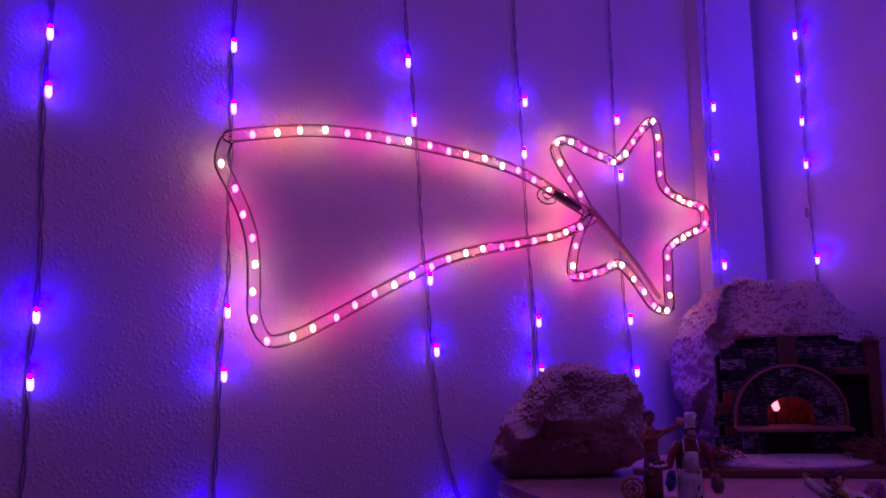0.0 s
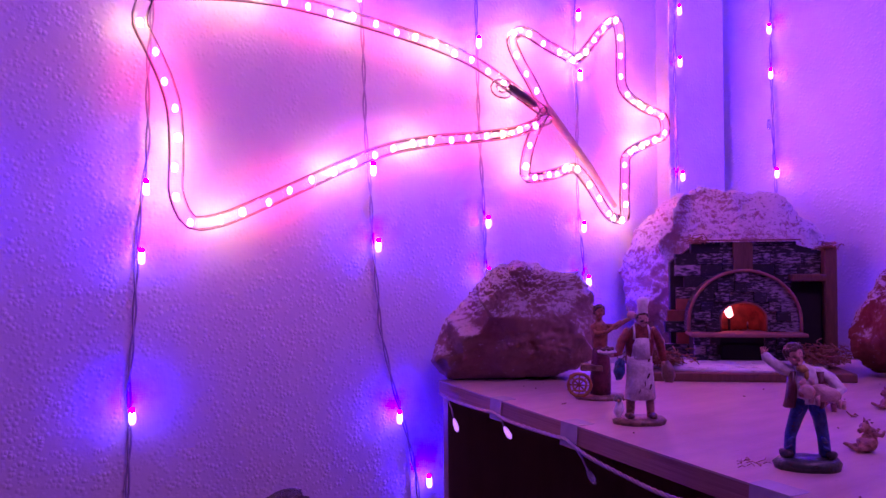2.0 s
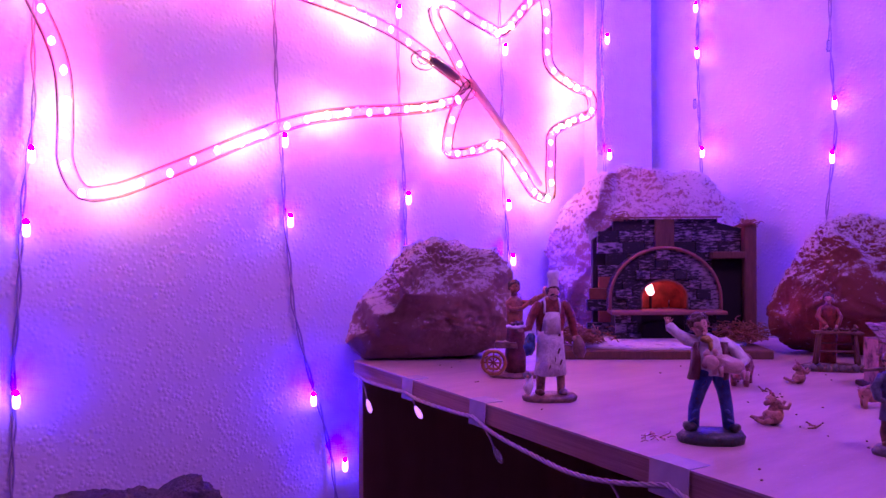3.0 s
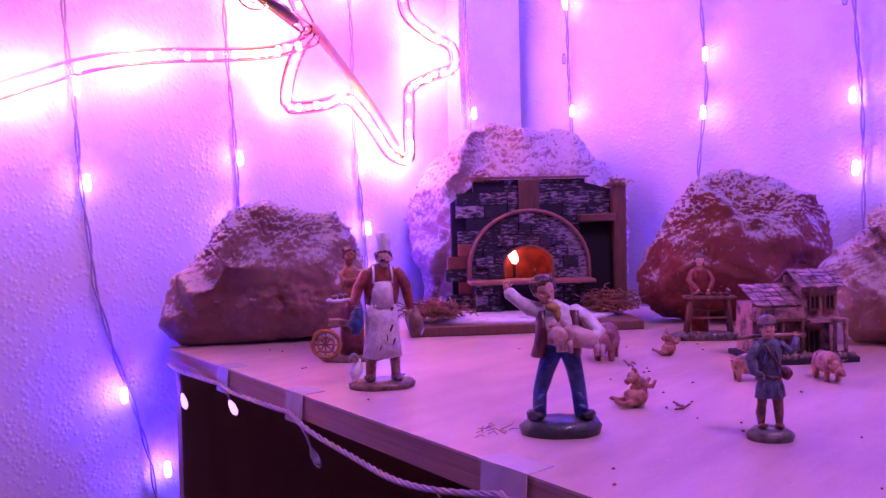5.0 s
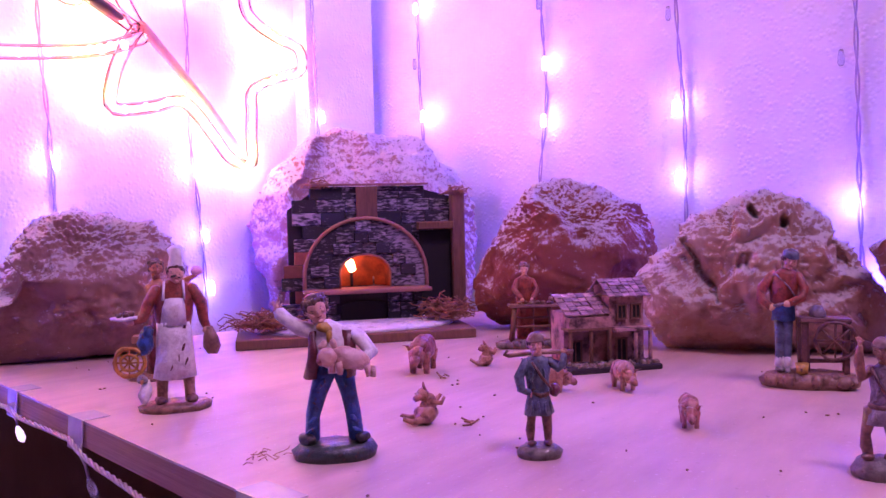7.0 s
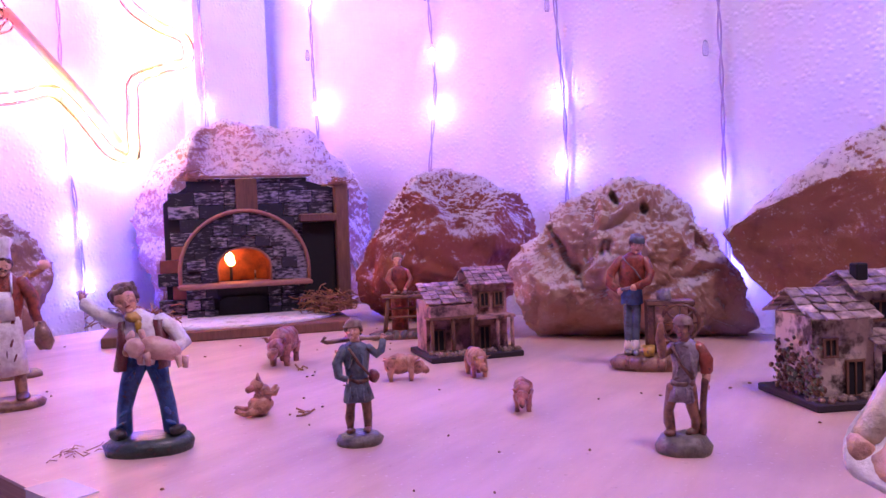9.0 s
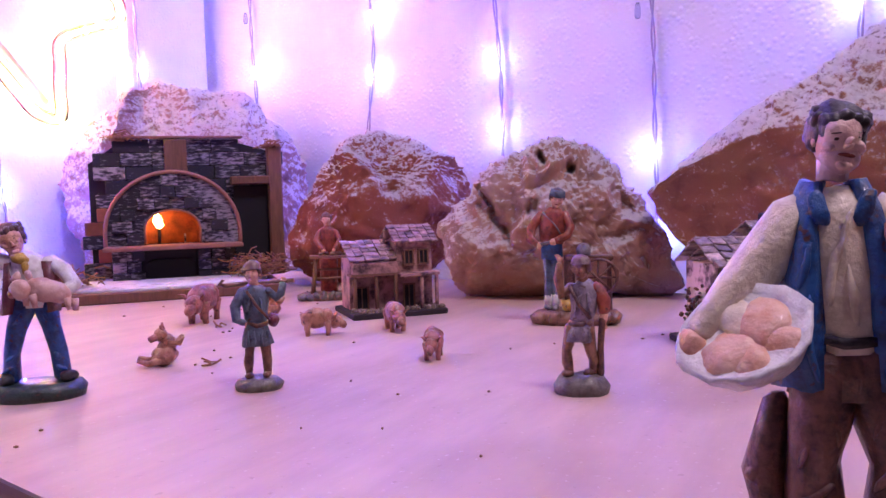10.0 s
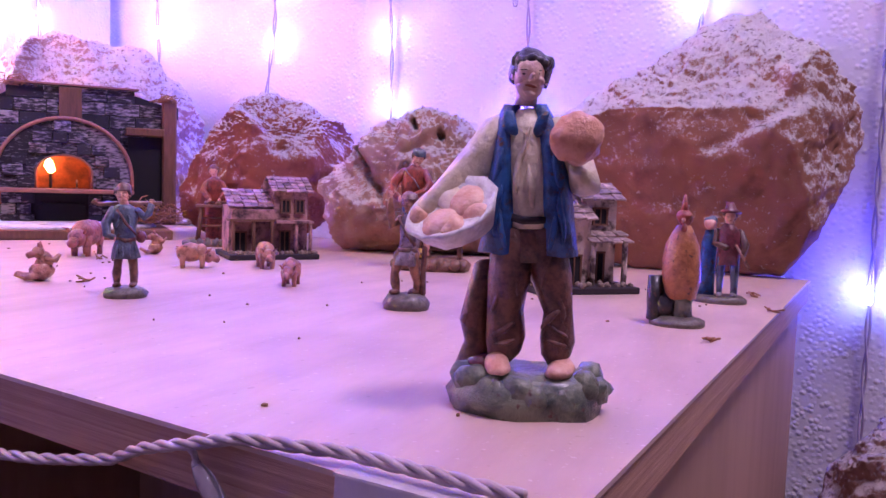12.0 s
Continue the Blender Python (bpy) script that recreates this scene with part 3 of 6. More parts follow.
rock((0.68, 0.745, TOP), -35.8, [(-0.062, 0.0), (-0.088, 0.018), (-0.082, 0.04), (-0.073, 0.056), (-0.045, 0.076), (-0.032, 0.102), (-0.009, 0.112), (0.008, 0.106), (0.022, 0.1), (0.04, 0.1), (0.06, 0.086), (0.071, 0.058), (0.066, 0.03), (0.05, 0.01), (0.004, 0.003)],
     0.062, 0.06, 1.0, STONE_PALE, "pale pinkish broken boulder resting on the plywood top",
     [((-0.6, -0.75, 0.25), 0.056), ((0.3, -0.9, 0.12), 0.042), ((0.0, -0.75, -0.6), 0.042), ((-0.2, -0.6, 0.75), 0.058)], rough=0.075, undercut=0.45)
rock((1.005, 0.735, TOP), -49.9, [(-0.102, 0.0), (-0.13, 0.077), (-0.127, 0.114), (-0.098, 0.155), (-0.062, 0.184), (-0.036, 0.193), (0.001, 0.189), (0.05, 0.185), (0.07, 0.164), (0.094, 0.139), (0.109, 0.114), (0.11, 0.034), (0.102, 0.0)],
     0.022, 0.07, 2.0, STONE_ROSE, "large pale pink boulder behind the brick oven",
     [((0.05, -0.95, 0.25), 0.022), ((0.75, -0.6, 0.1), 0.092), ((-0.7, -0.7, 0.1), 0.085)], rough=0.06, all_over=0.9)
rock((0.975, 0.485, TOP), -59.1, [(-0.068, 0.0), (-0.084, 0.018), (-0.087, 0.043), (-0.073, 0.067), (-0.061, 0.082), (-0.041, 0.106), (-0.028, 0.126), (-0.006, 0.127), (0.027, 0.121), (0.05, 0.109), (0.067, 0.094), (0.075, 0.075), (0.071, 0.05), (0.059, 0.024), (0.02, 0.0)],
     0.05, 0.05, 3.0, STONE_RED, "reddish broken boulder with a pale rough crust",
     [((-0.62, -0.78, -0.1), 0.046), ((0.06, -0.97, -0.12), 0.034), ((0.72, -0.68, 0.1), 0.05), ((0.2, -0.62, 0.75), 0.046), ((-0.1, -0.7, -0.7), 0.04)], rough=0.07, facets=20, undercut=0.4)
rock((0.935, 0.30, TOP), -72.9, [(-0.08, 0.0), (-0.09, 0.014), (-0.101, 0.053), (-0.074, 0.073), (-0.066, 0.087), (-0.038, 0.101), (-0.014, 0.112), (0.009, 0.103), (0.028, 0.086), (0.044, 0.062), (0.062, 0.034), (0.072, 0.008), (0.064, 0.0), (0.019, 0.002), (-0.041, 0.002)],
     0.05, 0.055, 4.0, STONE_TAN, "tan boulder pierced by small holes and a long cleft",
     [((-0.35, -0.9, 0.2), 0.04), ((0.5, -0.8, 0.3), 0.038), ((0.0, -0.8, -0.6), 0.035)],
     [(-0.024, 0.1, -0.023, 0.097, 0.003, 0.014), (-0.004, 0.092, -0.003, 0.09, 0.0028, 0.012), (-0.068, 0.08, -0.058, 0.064, 0.0024, 0.006), (-0.06, 0.062, -0.05, 0.05, 0.0034, 0.0065), (-0.049, 0.052, -0.047, 0.038, 0.0026, 0.005), (-0.062, 0.066, -0.05, 0.048, 0.008, 0.004),
      (-0.03, 0.07, -0.031, 0.062, 0.002, 0.006), (-0.026, 0.07, -0.027, 0.06, 0.0018, 0.006), (0.026, 0.072, 0.034, 0.062, 0.006, 0.006), (0.036, 0.05, 0.03, 0.044, 0.005, 0.005), (0.046, 0.03, 0.048, 0.024, 0.003, 0.005)], rough=0.085, undercut=0.6, all_over=0.55, facets=40)
rock((0.93, 0.10, TOP), -88.0, [(-0.142, 0.074), (-0.11, 0.098), (-0.08, 0.12), (-0.047, 0.139), (-0.011, 0.168), (0.013, 0.192), (0.042, 0.164), (0.071, 0.137), (0.092, 0.117), (0.096, 0.1), (0.084, 0.07), (0.067, 0.028), (0.046, 0.0), (-0.07, 0.0), (-0.116, 0.03)],
     0.045, 0.055, 8.0, STONE_BIG, "big brown boulder with a pale pointed crest",
     [((-0.1, -0.72, 0.69), 0.041), ((0.75, -0.65, 0.05), 0.062), ((-0.1, -0.95, -0.3), 0.036)], rough=0.05, facets=12, undercut=0.35, chisel=0.3)

# two more stones on low benches beside the table
BENCH = wood("bench_wood", (0.3, 0.18, 0.11), (0.22, 0.13, 0.08), (0.5, 4, 4), 12, 0.6)
STONE_DARK = stone("stone_dark", (0.05, 0.04, 0.05), (0.1, 0.08, 0.08), (0.09, 0.08, 0.08), 0.6)


def bench(x0, y0, x1, y1, h):
    ob = thing("low_bench", None, label="low plain wooden bench beside the table", category="bench")
    part("bench_top", Shape().box(((x0 + x1) / 2, (y0 + y1) / 2, h - 0.01), (x1 - x0, y1 - y0, 0.02), BENCH, bevel=0.002), ob)
    for x in (x0 + 0.03, x1 - 0.03):
        for y in (y0 + 0.03, y1 - 0.03):
            part("leg", Shape().box((x, y, (h - 0.02) / 2), (0.03, 0.03, h - 0.02), BENCH), ob)
    return ob


bench(0.2, 0.62, 0.56, 0.83, 0.55)
bench(0.66, -0.36, 0.965, 0.005, 0.55)
rock((0.415, 0.755, 0.55), -24.0, [(-0.1, 0.108), (-0.05, 0.127), (0.0, 0.124), (0.014, 0.132), (0.027, 0.13), (0.045, 0.11), (0.05, 0.0), (-0.11, 0.0)], 0.05, 0.045, 6.0, STONE_DARK,
     "dark stone on a low bench against the wall")
rock((0.9, -0.065, 0.55), -100.0, [(-0.09, 0.05), (-0.075, 0.085), (-0.05, 0.115), (0.0, 0.135), (0.05, 0.12), (0.08, 0.06), (0.06, 0.0), (-0.075, 0.0)], 0.06, 0.05, 7.0, STONE_PALE,
     "pale stone on a low bench beside the table")

# ---- the brick oven ----
BRICK = wood("dark_brick", (0.022, 0.02, 0.032), (0.4, 0.36, 0.42), (0.45, 1.0, 1.6), 330, 0.7)
for n in BRICK.node_tree.nodes:
    if n.type == "MAP_RANGE":
        n.inputs[1].default_value, n.inputs[2].default_value = 1.03, 1.2
vary(BRICK, 0.65, 1.2)
CLAY_BRICK = vary(wood("clay_brick", (0.34, 0.1, 0.06), (0.2, 0.06, 0.04), (1, 1, 1), 120, 0.7))
MORTAR = material("dark_mortar", (0.025, 0.02, 0.028), 0.9)
OLD_WOOD = wood("old_wood", (0.22, 0.1, 0.055), (0.1, 0.05, 0.03), (20, 20, 3), 25, 0.75)
RIM = material("rim_clay", (0.34, 0.16, 0.11), 0.7, second=(0.24, 0.11, 0.08), scale=150)
SNOW = material("plaster_snow", (0.72, 0.68, 0.68), 0.85, second=(0.3, 0.24, 0.22), scale=90, low=0.52, high=0.7, bump=0.8, bump_scale=220, bump_distance=0.002)
FIRE_CLAY = material("fire_clay", (0.4, 0.1, 0.03), 0.8, second=(0.14, 0.035, 0.02), scale=90)
# near-black, both for sooty parts and for shade painted into openings
SOOT_AND_SHADE = material("soot_and_shade", (0.012, 0.01, 0.012), 0.9)
FLAME = material("flame", (1.0, 0.6, 0.2), 0.5, emit=(1.0, 0.42, 0.1), power=30.0)
STRAW = material("straw", (0.36, 0.17, 0.07), 0.7, second=(0.24, 0.1, 0.05), scale=200)

oven_at = pose(0.8266, 0.597, TOP, 0, 0, -42.85)
oven = thing("brick_oven", None, oven_at, "model bread oven of dark grey bricks with a glowing arched mouth", "oven")
part("base_board", Shape().box((-0.003, 0.062, 0.004), (0.194, 0.124, 0.008), OLD_WOOD, bevel=0.0008), oven, "thin dark wooden base board")
s = Shape()
s.loft([(-0.003, 0.055, 0.008, 0.092, 0.05), (-0.003, 0.055, 0.0105, 0.088, 0.045), (-0.003, 0.056, 0.0115, 0.07, 0.035)], SNOW, 40, rough=0.12)
part("plaster_ground", s, oven, "white flaking plaster on the base")
part("back_slab", Shape().slab([(-0.055, 0.008), (-0.055, 0.11), (-0.03, 0.128), (0.07, 0.128), (0.1, 0.12), (0.1, 0.008)], 0.1005, 0.112, MORTAR), oven)


def rows_of_bricks(row_ranges, height, length, near, deep_in, seed, keep=None):
    r = random.Random(seed)
    made = {}
    for k, (z, a, b) in enumerate(row_ranges):
        x = a - (length * 0.5 if k % 2 and keep else 0)
        while x < b - 0.003:
            w = min(length * r.choice((0.85, 1.0, 1.15)), b - x)
            mid = (x + w / 2, z + height / 2)
            ok = keep is None or keep(x + 0.0006, z + 0.0005, x + w - 0.0006, z + height - 0.0005)
            if ok and w > 0.004:
                clay = seed == 3 and x == a and k in (2, 4, 5)
                key = (round(w * 1000), clay)
                if key not in made:
                    made[key] = Shape().box((0, 0, 0), (key[0] / 1000 - 0.0005, deep_in, height - 0.0005), CLAY_BRICK if clay else BRICK, bevel=0.0004).mesh("brick")
                b_ob = new("brick", made[key])
                b_ob.location = (mid[0], near + deep_in / 2 - r.uniform(0, 0.0006), mid[1])
                b_ob.parent = oven
            x += w


H = 0.0118
left_edge = [-0.062, -0.062, -0.05, -0.062, -0.06, -0.05, -0.05, -0.042, -0.051, -0.051, -0.035]
right_edge = [0.094, 0.094, 0.094, 0.094, 0.094, 0.094, 0.094, 0.094, 0.094, 0.11, 0.071]
rows_of_bricks([(0.0012 + k * H, left_edge[k], right_edge[k]) for k in range(11)], H, 0.026, 0.0935, 0.009, 3)


def in_arch(x, z, cx, half, foot, crown):
    if z < foot:
        return abs(x - cx) < half
    return ((x - cx) / half) ** 2 + ((z - foot) / (crown - foot)) ** 2 < 1


def on_face(x0, z0, x1, z1):
    inside = all(in_arch(x, z, 0.012, 0.0535, 0.04, 0.1) for x in (x0, x1) for z in (z0, z1))
    clear = not any(in_arch(x, z, 0.011, 0.0235, 0.04, 0.0705) for x in (x0, (x0 + x1) / 2, x1) for z in (z0, z1))
    return inside and clear


rows_of_bricks([(0.0405 + k * 0.0098, -0.042, 0.066) for k in range(6)], 0.0098, 0.014, 0.0662, 0.004, 5, on_face)
rows_of_bricks([(0.0082 + k * 0.0092, -0.038, -0.012) for k in range(3)] + [(0.0082 + k * 0.0092, 0.03, 0.062) for k in range(3)], 0.0092, 0.0135, 0.064, 0.005, 7)


def arc(cx, half, foot, crown, n, low):
    pts = [(cx - half, low)]
    for k in range(n + 1):
        a = math.pi - math.pi * k / n
        pts.append((cx + half * math.cos(a), foot + (crown - foot) * math.sin(a)))
    return pts + [(cx + half, low)]


outer, inner = arc(0.012, 0.0545, 0.05, 0.1015, 24, 0.04), arc(0.011, 0.0225, 0.053, 0.0695, 24, 0.04)
s = Shape()
ya, yb = 0.0685, 0.0935
va = [[s.bm.verts.new((x, y, z)) for x, z in pts] for pts, y in ((outer, ya), (inner, ya), (outer, yb), (inner, yb))]
faces = []
for k in range(len(outer) - 1):
    faces.append(s.bm.faces.new((va[0][k], va[0][k + 1], va[1][k + 1], va[1][k])))
    faces.append(s.bm.faces.new((va[0][k], va[2][k], va[2][k + 1], va[0][k + 1])))
s._mark(faces, BRICK, False)
part("oven_front", s, oven, "arched front of small dark bricks")
s = Shape()
liner = []
for y, f in ((0.0686, 1.0), (0.078, 0.99), (0.088, 0.9), (0.093, 0.5)):
    liner.append([s.bm.verts.new((0.011 + (x - 0.011) * f, y, 0.04 + (z - 0.04) * f)) for x, z in inner])
faces = [s.bm.faces.new((a[k], a[k + 1], b[k + 1], b[k])) for a, b in zip(liner, liner[1:]) for k in range(len(inner) - 1)]
faces.append(s.bm.faces.new(liner[-1]))
s._mark(faces, FIRE_CLAY)
part("fire_chamber", s, oven, "orange fire-lit clay chamber")
part("arch_rim", Shape().tube([(x, 0.067, z) for x, z in outer], 0.0017, RIM, 8), oven, "raised clay rim of the arch")
part("mouth_rim", Shape().tube([(x, 0.0672, z) for x, z in inner], 0.001, RIM, 6), oven, "clay rim of the mouth")
part("shelf", Shape().box((0.0115, 0.063, 0.0382), (0.111, 0.034, 0.0036), RIM, bevel=0.0008), oven, "thin reddish hearth shelf")
part("hearth_block", Shape().box((0.0115, 0.081, 0.0222), (0.098, 0.024, 0.0278), MORTAR), oven)
# the ash hole's shade is this black slab on the solid block
part("ash_hole", Shape().slab([(-0.011, 0.0085), (-0.011, 0.024), (-0.006, 0.0275), (0.023, 0.0275), (0.0285, 0.024), (0.0285, 0.0085)], 0.0665, 0.075, SOOT_AND_SHADE), oven, "ash hole, its shade painted as a black slab")
part("chimney_board", Shape().box((0.0165, 0.09, 0.114), (0.019, 0.006, 0.033), OLD_WOOD, bevel=0.0006), oven, "brown wooden chimney board")
part("coping", Shape().box((0.02, 0.0955, 0.1325), (0.108, 0.016, 0.0014), RIM), oven)
part("post", Shape().box((0.101, 0.089, 0.066), (0.0125, 0.012, 0.116), OLD_WOOD, (0, 0, 0), 0.0012), oven, "weathered wooden post")
part("lintel", Shape().box((0.079, 0.086, 0.0935), (0.034, 0.012, 0.0075), OLD_WOOD, bevel=0.001), oven, "wooden lintel")
# no hollow here: a black box paints the shade under the lintel
part("store_shadow", Shape().box((0.08, 0.0925, 0.049), (0.03, 0.003, 0.08), SOOT_AND_SHADE), oven, "black box painted for the shade of a store recess")
part("flame", Shape().loft([(0.0, 0.08, 0.053, 0.001, 0.001), (0.0005, 0.08, 0.0555, 0.0035, 0.003), (-0.001, 0.08, 0.06, 0.0042, 0.003), (-0.001, 0.08, 0.064, 0.0028, 0.002), (-0.002, 0.08, 0.067, 0.0006, 0.0006)], FLAME, 10), oven, "glowing flame-shaped bulb")
part("bulb_socket", Shape().tube([(0.0, 0.08, 0.041), (0.0, 0.08, 0.0535)], 0.0013, SOOT_AND_SHADE, 8), oven)
lamp("oven_fire", "POINT", tuple(oven_at @ Vector((-0.001, 0.0745, 0.06))), 0.0055, (1.0, 0.26, 0.04), 0.003)


def tuft(shape, at, spread, count, seed, long=0.016, thick=0.0005):
    r = random.Random(seed)
    for _ in range(count):
        a, b = r.uniform(0, 6.28), r.uniform(-0.2, 0.7)
        p = Vector((at[0] + r.gauss(0, spread[0]), at[1] + r.gauss(0, spread[1]), at[2] + abs(r.gauss(0, spread[2]))))
        d = Vector((math.cos(a), math.sin(a), b)) * long * r.uniform(0.4, 1)
        bend = Vector((r.uniform(-1, 1), r.uniform(-1, 1), r.uniform(-0.2, 1))) * long * 0.2
        q = [p - d / 2, p + bend, p + d / 2]
        for w in q:
            w.z = max(w.z, at[2])
        shape.tube(q, thick, STRAW, 4)
    return shape


for at, spread, n, seed in (((-0.078, 0.03, 0.0125), (0.012, 0.008, 0.006), 300, 1), ((0.08, 0.045, 0.0125), (0.011, 0.009, 0.007), 300, 2), ((-0.029, 0.092, 0.129), (0.006, 0.003, 0.003), 40, 3), ((0.098, 0.085, 0.122), (0.004, 0.003, 0.003), 40, 4)):
    s = tuft(Shape(), at, spread, n, seed)
    thing("straw_tuft", s, oven_at, "tangled tuft of reddish-brown straw on the oven", "straw", "straw tufts")

# ---- paint of the figurines ----
def paint(name, base, second=None, rough=0.36, scale=260.0):
    second = second or tuple(c * 0.5 for c in base)
    if max(base) < 0.7:
        base, second = tuple(c * 0.82 for c in base), tuple(c * 0.7 for c in second)
    return material(name, base, rough, second=second, scale=scale, low=0.42, high=0.66, bump=0.7, bump_scale=420, bump_distance=0.0009,
                    coat=0.25, speck=(0.09, 0.04, 0.03) if max(base) < 0.6 else None, speck_scale=480, speck_at=0.66)


SKIN = paint("paint_skin", (0.74, 0.43, 0.31), (0.58, 0.29, 0.19), rough=0.38)
FACE = paint("paint_face", (0.8, 0.56, 0.46), (0.72, 0.44, 0.36), rough=0.35)
TAN = paint("paint_tan", (0.5, 0.27, 0.16))
WHITE = paint("paint_white", (0.82, 0.8, 0.78), (0.58, 0.52, 0.5), rough=0.38)
CREAM = paint("paint_cream", (0.78, 0.68, 0.5), (0.6, 0.5, 0.33), rough=0.4)
BLUE = paint("paint_blue", (0.035, 0.13, 0.42), (0.02, 0.05, 0.18))
NAVY = paint("paint_navy", (0.03, 0.13, 0.38), (0.015, 0.04, 0.12))
RED = paint("paint_red", (0.42, 0.09, 0.05))
MAROON = paint("paint_maroon", (0.2, 0.04, 0.05))
BROWN = paint("paint_brown", (0.22, 0.09, 0.055), (0.06, 0.025, 0.022))
DARK_HAIR = paint("paint_hair", (0.03, 0.02, 0.022))
CHESTNUT = paint("paint_chestnut", (0.13, 0.055, 0.03))
GREEN_BASE = paint("paint_green_base", (0.04, 0.07, 0.06), (0.02, 0.035, 0.03))
MOSS = paint("paint_moss", (0.24, 0.26, 0.16), (0.05, 0.07, 0.06), scale=110)
GREY_BASE = paint("paint_grey_base", (0.2, 0.17, 0.14), (0.1, 0.09, 0.075))
EARTH = paint("paint_earth", (0.34, 0.18, 0.11), (0.16, 0.08, 0.05), scale=150)
SLATE = paint("paint_slate", (0.13, 0.17, 0.23), (0.05, 0.06, 0.09))
GREY = paint("paint_grey", (0.3, 0.27, 0.28))
YELLOW = paint("paint_yellow", (0.65, 0.4, 0.06))
ORANGE = paint("paint_orange", (0.55, 0.22, 0.08), (0.36, 0.13, 0.05))
BREAD = paint("paint_bread", (0.74, 0.38, 0.24), (0.6, 0.26, 0.15))
LOAF = paint("paint_loaf", (0.8, 0.52, 0.38), (0.68, 0.34, 0.22))
LILAC = paint("paint_lilac_grey", (0.34, 0.28, 0.32), (0.14, 0.1, 0.12))
PIGSKIN = paint("paint_pig", (0.58, 0.28, 0.18), (0.22, 0.07, 0.04), rough=0.3, scale=170)
PIGLET = paint("paint_piglet", (0.72, 0.48, 0.42), (0.5, 0.25, 0.2), rough=0.4, scale=170)
PIG_PINK = paint("paint_pig_pink", (0.5, 0.19, 0.16), (0.2, 0.055, 0.045), rough=0.3, scale=170)
GOLD = material("paint_gold", (0.5, 0.27, 0.06), 0.4, metal=0.6, second=(0.3, 0.14, 0.04), scale=200)
LEATHER = paint("paint_leather", (0.26, 0.15, 0.11), (0.14, 0.07, 0.05))
CHESTNUT_SKIN = paint("paint_tanned", (0.38, 0.18, 0.1), (0.2, 0.09, 0.05))
LEG_BROWN = paint("paint_leg_brown", (0.3, 0.14, 0.09), (0.13, 0.06, 0.04))
BLACK = paint("paint_black", (0.02, 0.018, 0.02))


def figurine(name, shape, x, y, turn, label, category="figurine", z=TOP, k=1.0):
    for v in shape.bm.verts:
        v.co *= k
        if v.co.z > 0.001:
            c = v.co * 260 + Vector((x * 50, y * 50, 0))
            v.co += Vector((noise.noise(c), noise.noise(c + Vector((7, 0, 0))), noise.noise(c + Vector((0, 9, 0))))) * 0.001
    return thing(name, shape, pose(x, y, z, 0, 0, turn), label, category, "clay figurines on the table")


def head(s, at, r, skin, hair, turn=(0, 0, 0), hat=None, brim=0.0, curls=0, dark=None):
    """A modelled head looking along -y: skull, jaw, nose, brow, eyes, mouth, ears and hair, or a cap over it."""
    dark = dark or CHESTNUT
    mark = len(s.bm.verts)
    s.ball((0, 0, 0.1), (0.8, 0.9, 1.0), skin, sub=3).ball((0, -0.2, -0.42), (0.6, 0.62, 0.62), skin, sub=3)
    s.ball((0, -0.88, -0.08), (0.13, 0.2, 0.26), skin, (18, 0, 0), 2).ball((0, -0.96, -0.22), (0.17, 0.14, 0.11), skin, sub=2)
    s.ball((0, -0.56, 0.34), (0.56, 0.24, 0.16), skin, sub=2).ball((0, -0.72, -0.78), (0.24, 0.18, 0.16), skin, sub=2)
    for k in (-1, 1):
        s.ball((k * 0.44, -0.56, -0.18), (0.24, 0.24, 0.22), skin, sub=2)
        s.ball((k * 0.31, -0.78, 0.1), (0.11, 0.05, 0.055), dark, sub=2).ball((k * 0.33, -0.79, 0.28), (0.18, 0.03, 0.025), dark, (0, k * 10, 0), 2)
        s.ball((k * 0.8, 0.02, -0.05), (0.12, 0.2, 0.27), skin, sub=2)
        s.ball((k * 0.68, 0.2, 0.18), (0.3, 0.52, 0.62), hair, sub=3, rough=0.25, seed=k)
    s.ball((0, -0.78, -0.46), (0.25, 0.1, 0.06), RED, sub=2)
    s.ball((0, 0.2, 0.42), (0.92, 0.9, 0.86), hair, sub=3, rough=0.16)
    if not hat:
        for k in range(5):
            s.ball((-0.52 + 0.26 * k, -0.48 + 0.1 * abs(k - 2), 0.74 - 0.06 * abs(k - 2)), (0.3, 0.3, 0.3), hair, (0, 20 * (k - 2), 0), 2, 0.25, k)
    for k in range(curls):
        a = k * 2.4
        s.ball((0.72 * math.cos(a), 0.16 + 0.5 * math.sin(a), 0.55 + 0.25 * math.sin(k * 1.7)), 0.3, hair, (0, 0, 0), 2, 0.3, k)
    if hat:
        s.loft([(0, 0.05, 0.42, 0.98 + brim, 1.02 + brim), (0, 0.05, 0.5, 1.0 + brim, 1.04 + brim), (0, 0.08, 0.62, 0.96, 1.0), (0.03, 0.1, 1.0, 0.84, 0.88), (0.05, 0.14, 1.2, 0.5, 0.55)], hat, 18, rough=0.08)
    s.loft([(0, 0.12, -1.25, 0.5, 0.5), (0, 0.1, -0.6, 0.48, 0.5)], skin, 12)
    s.bm.verts.ensure_lookup_table()
    m = pose(*at, *turn) @ Matrix.Diagonal((r, r, r, 1))
    for v in s.bm.verts[mark:]:
        v.co = m @ v.co
    return s


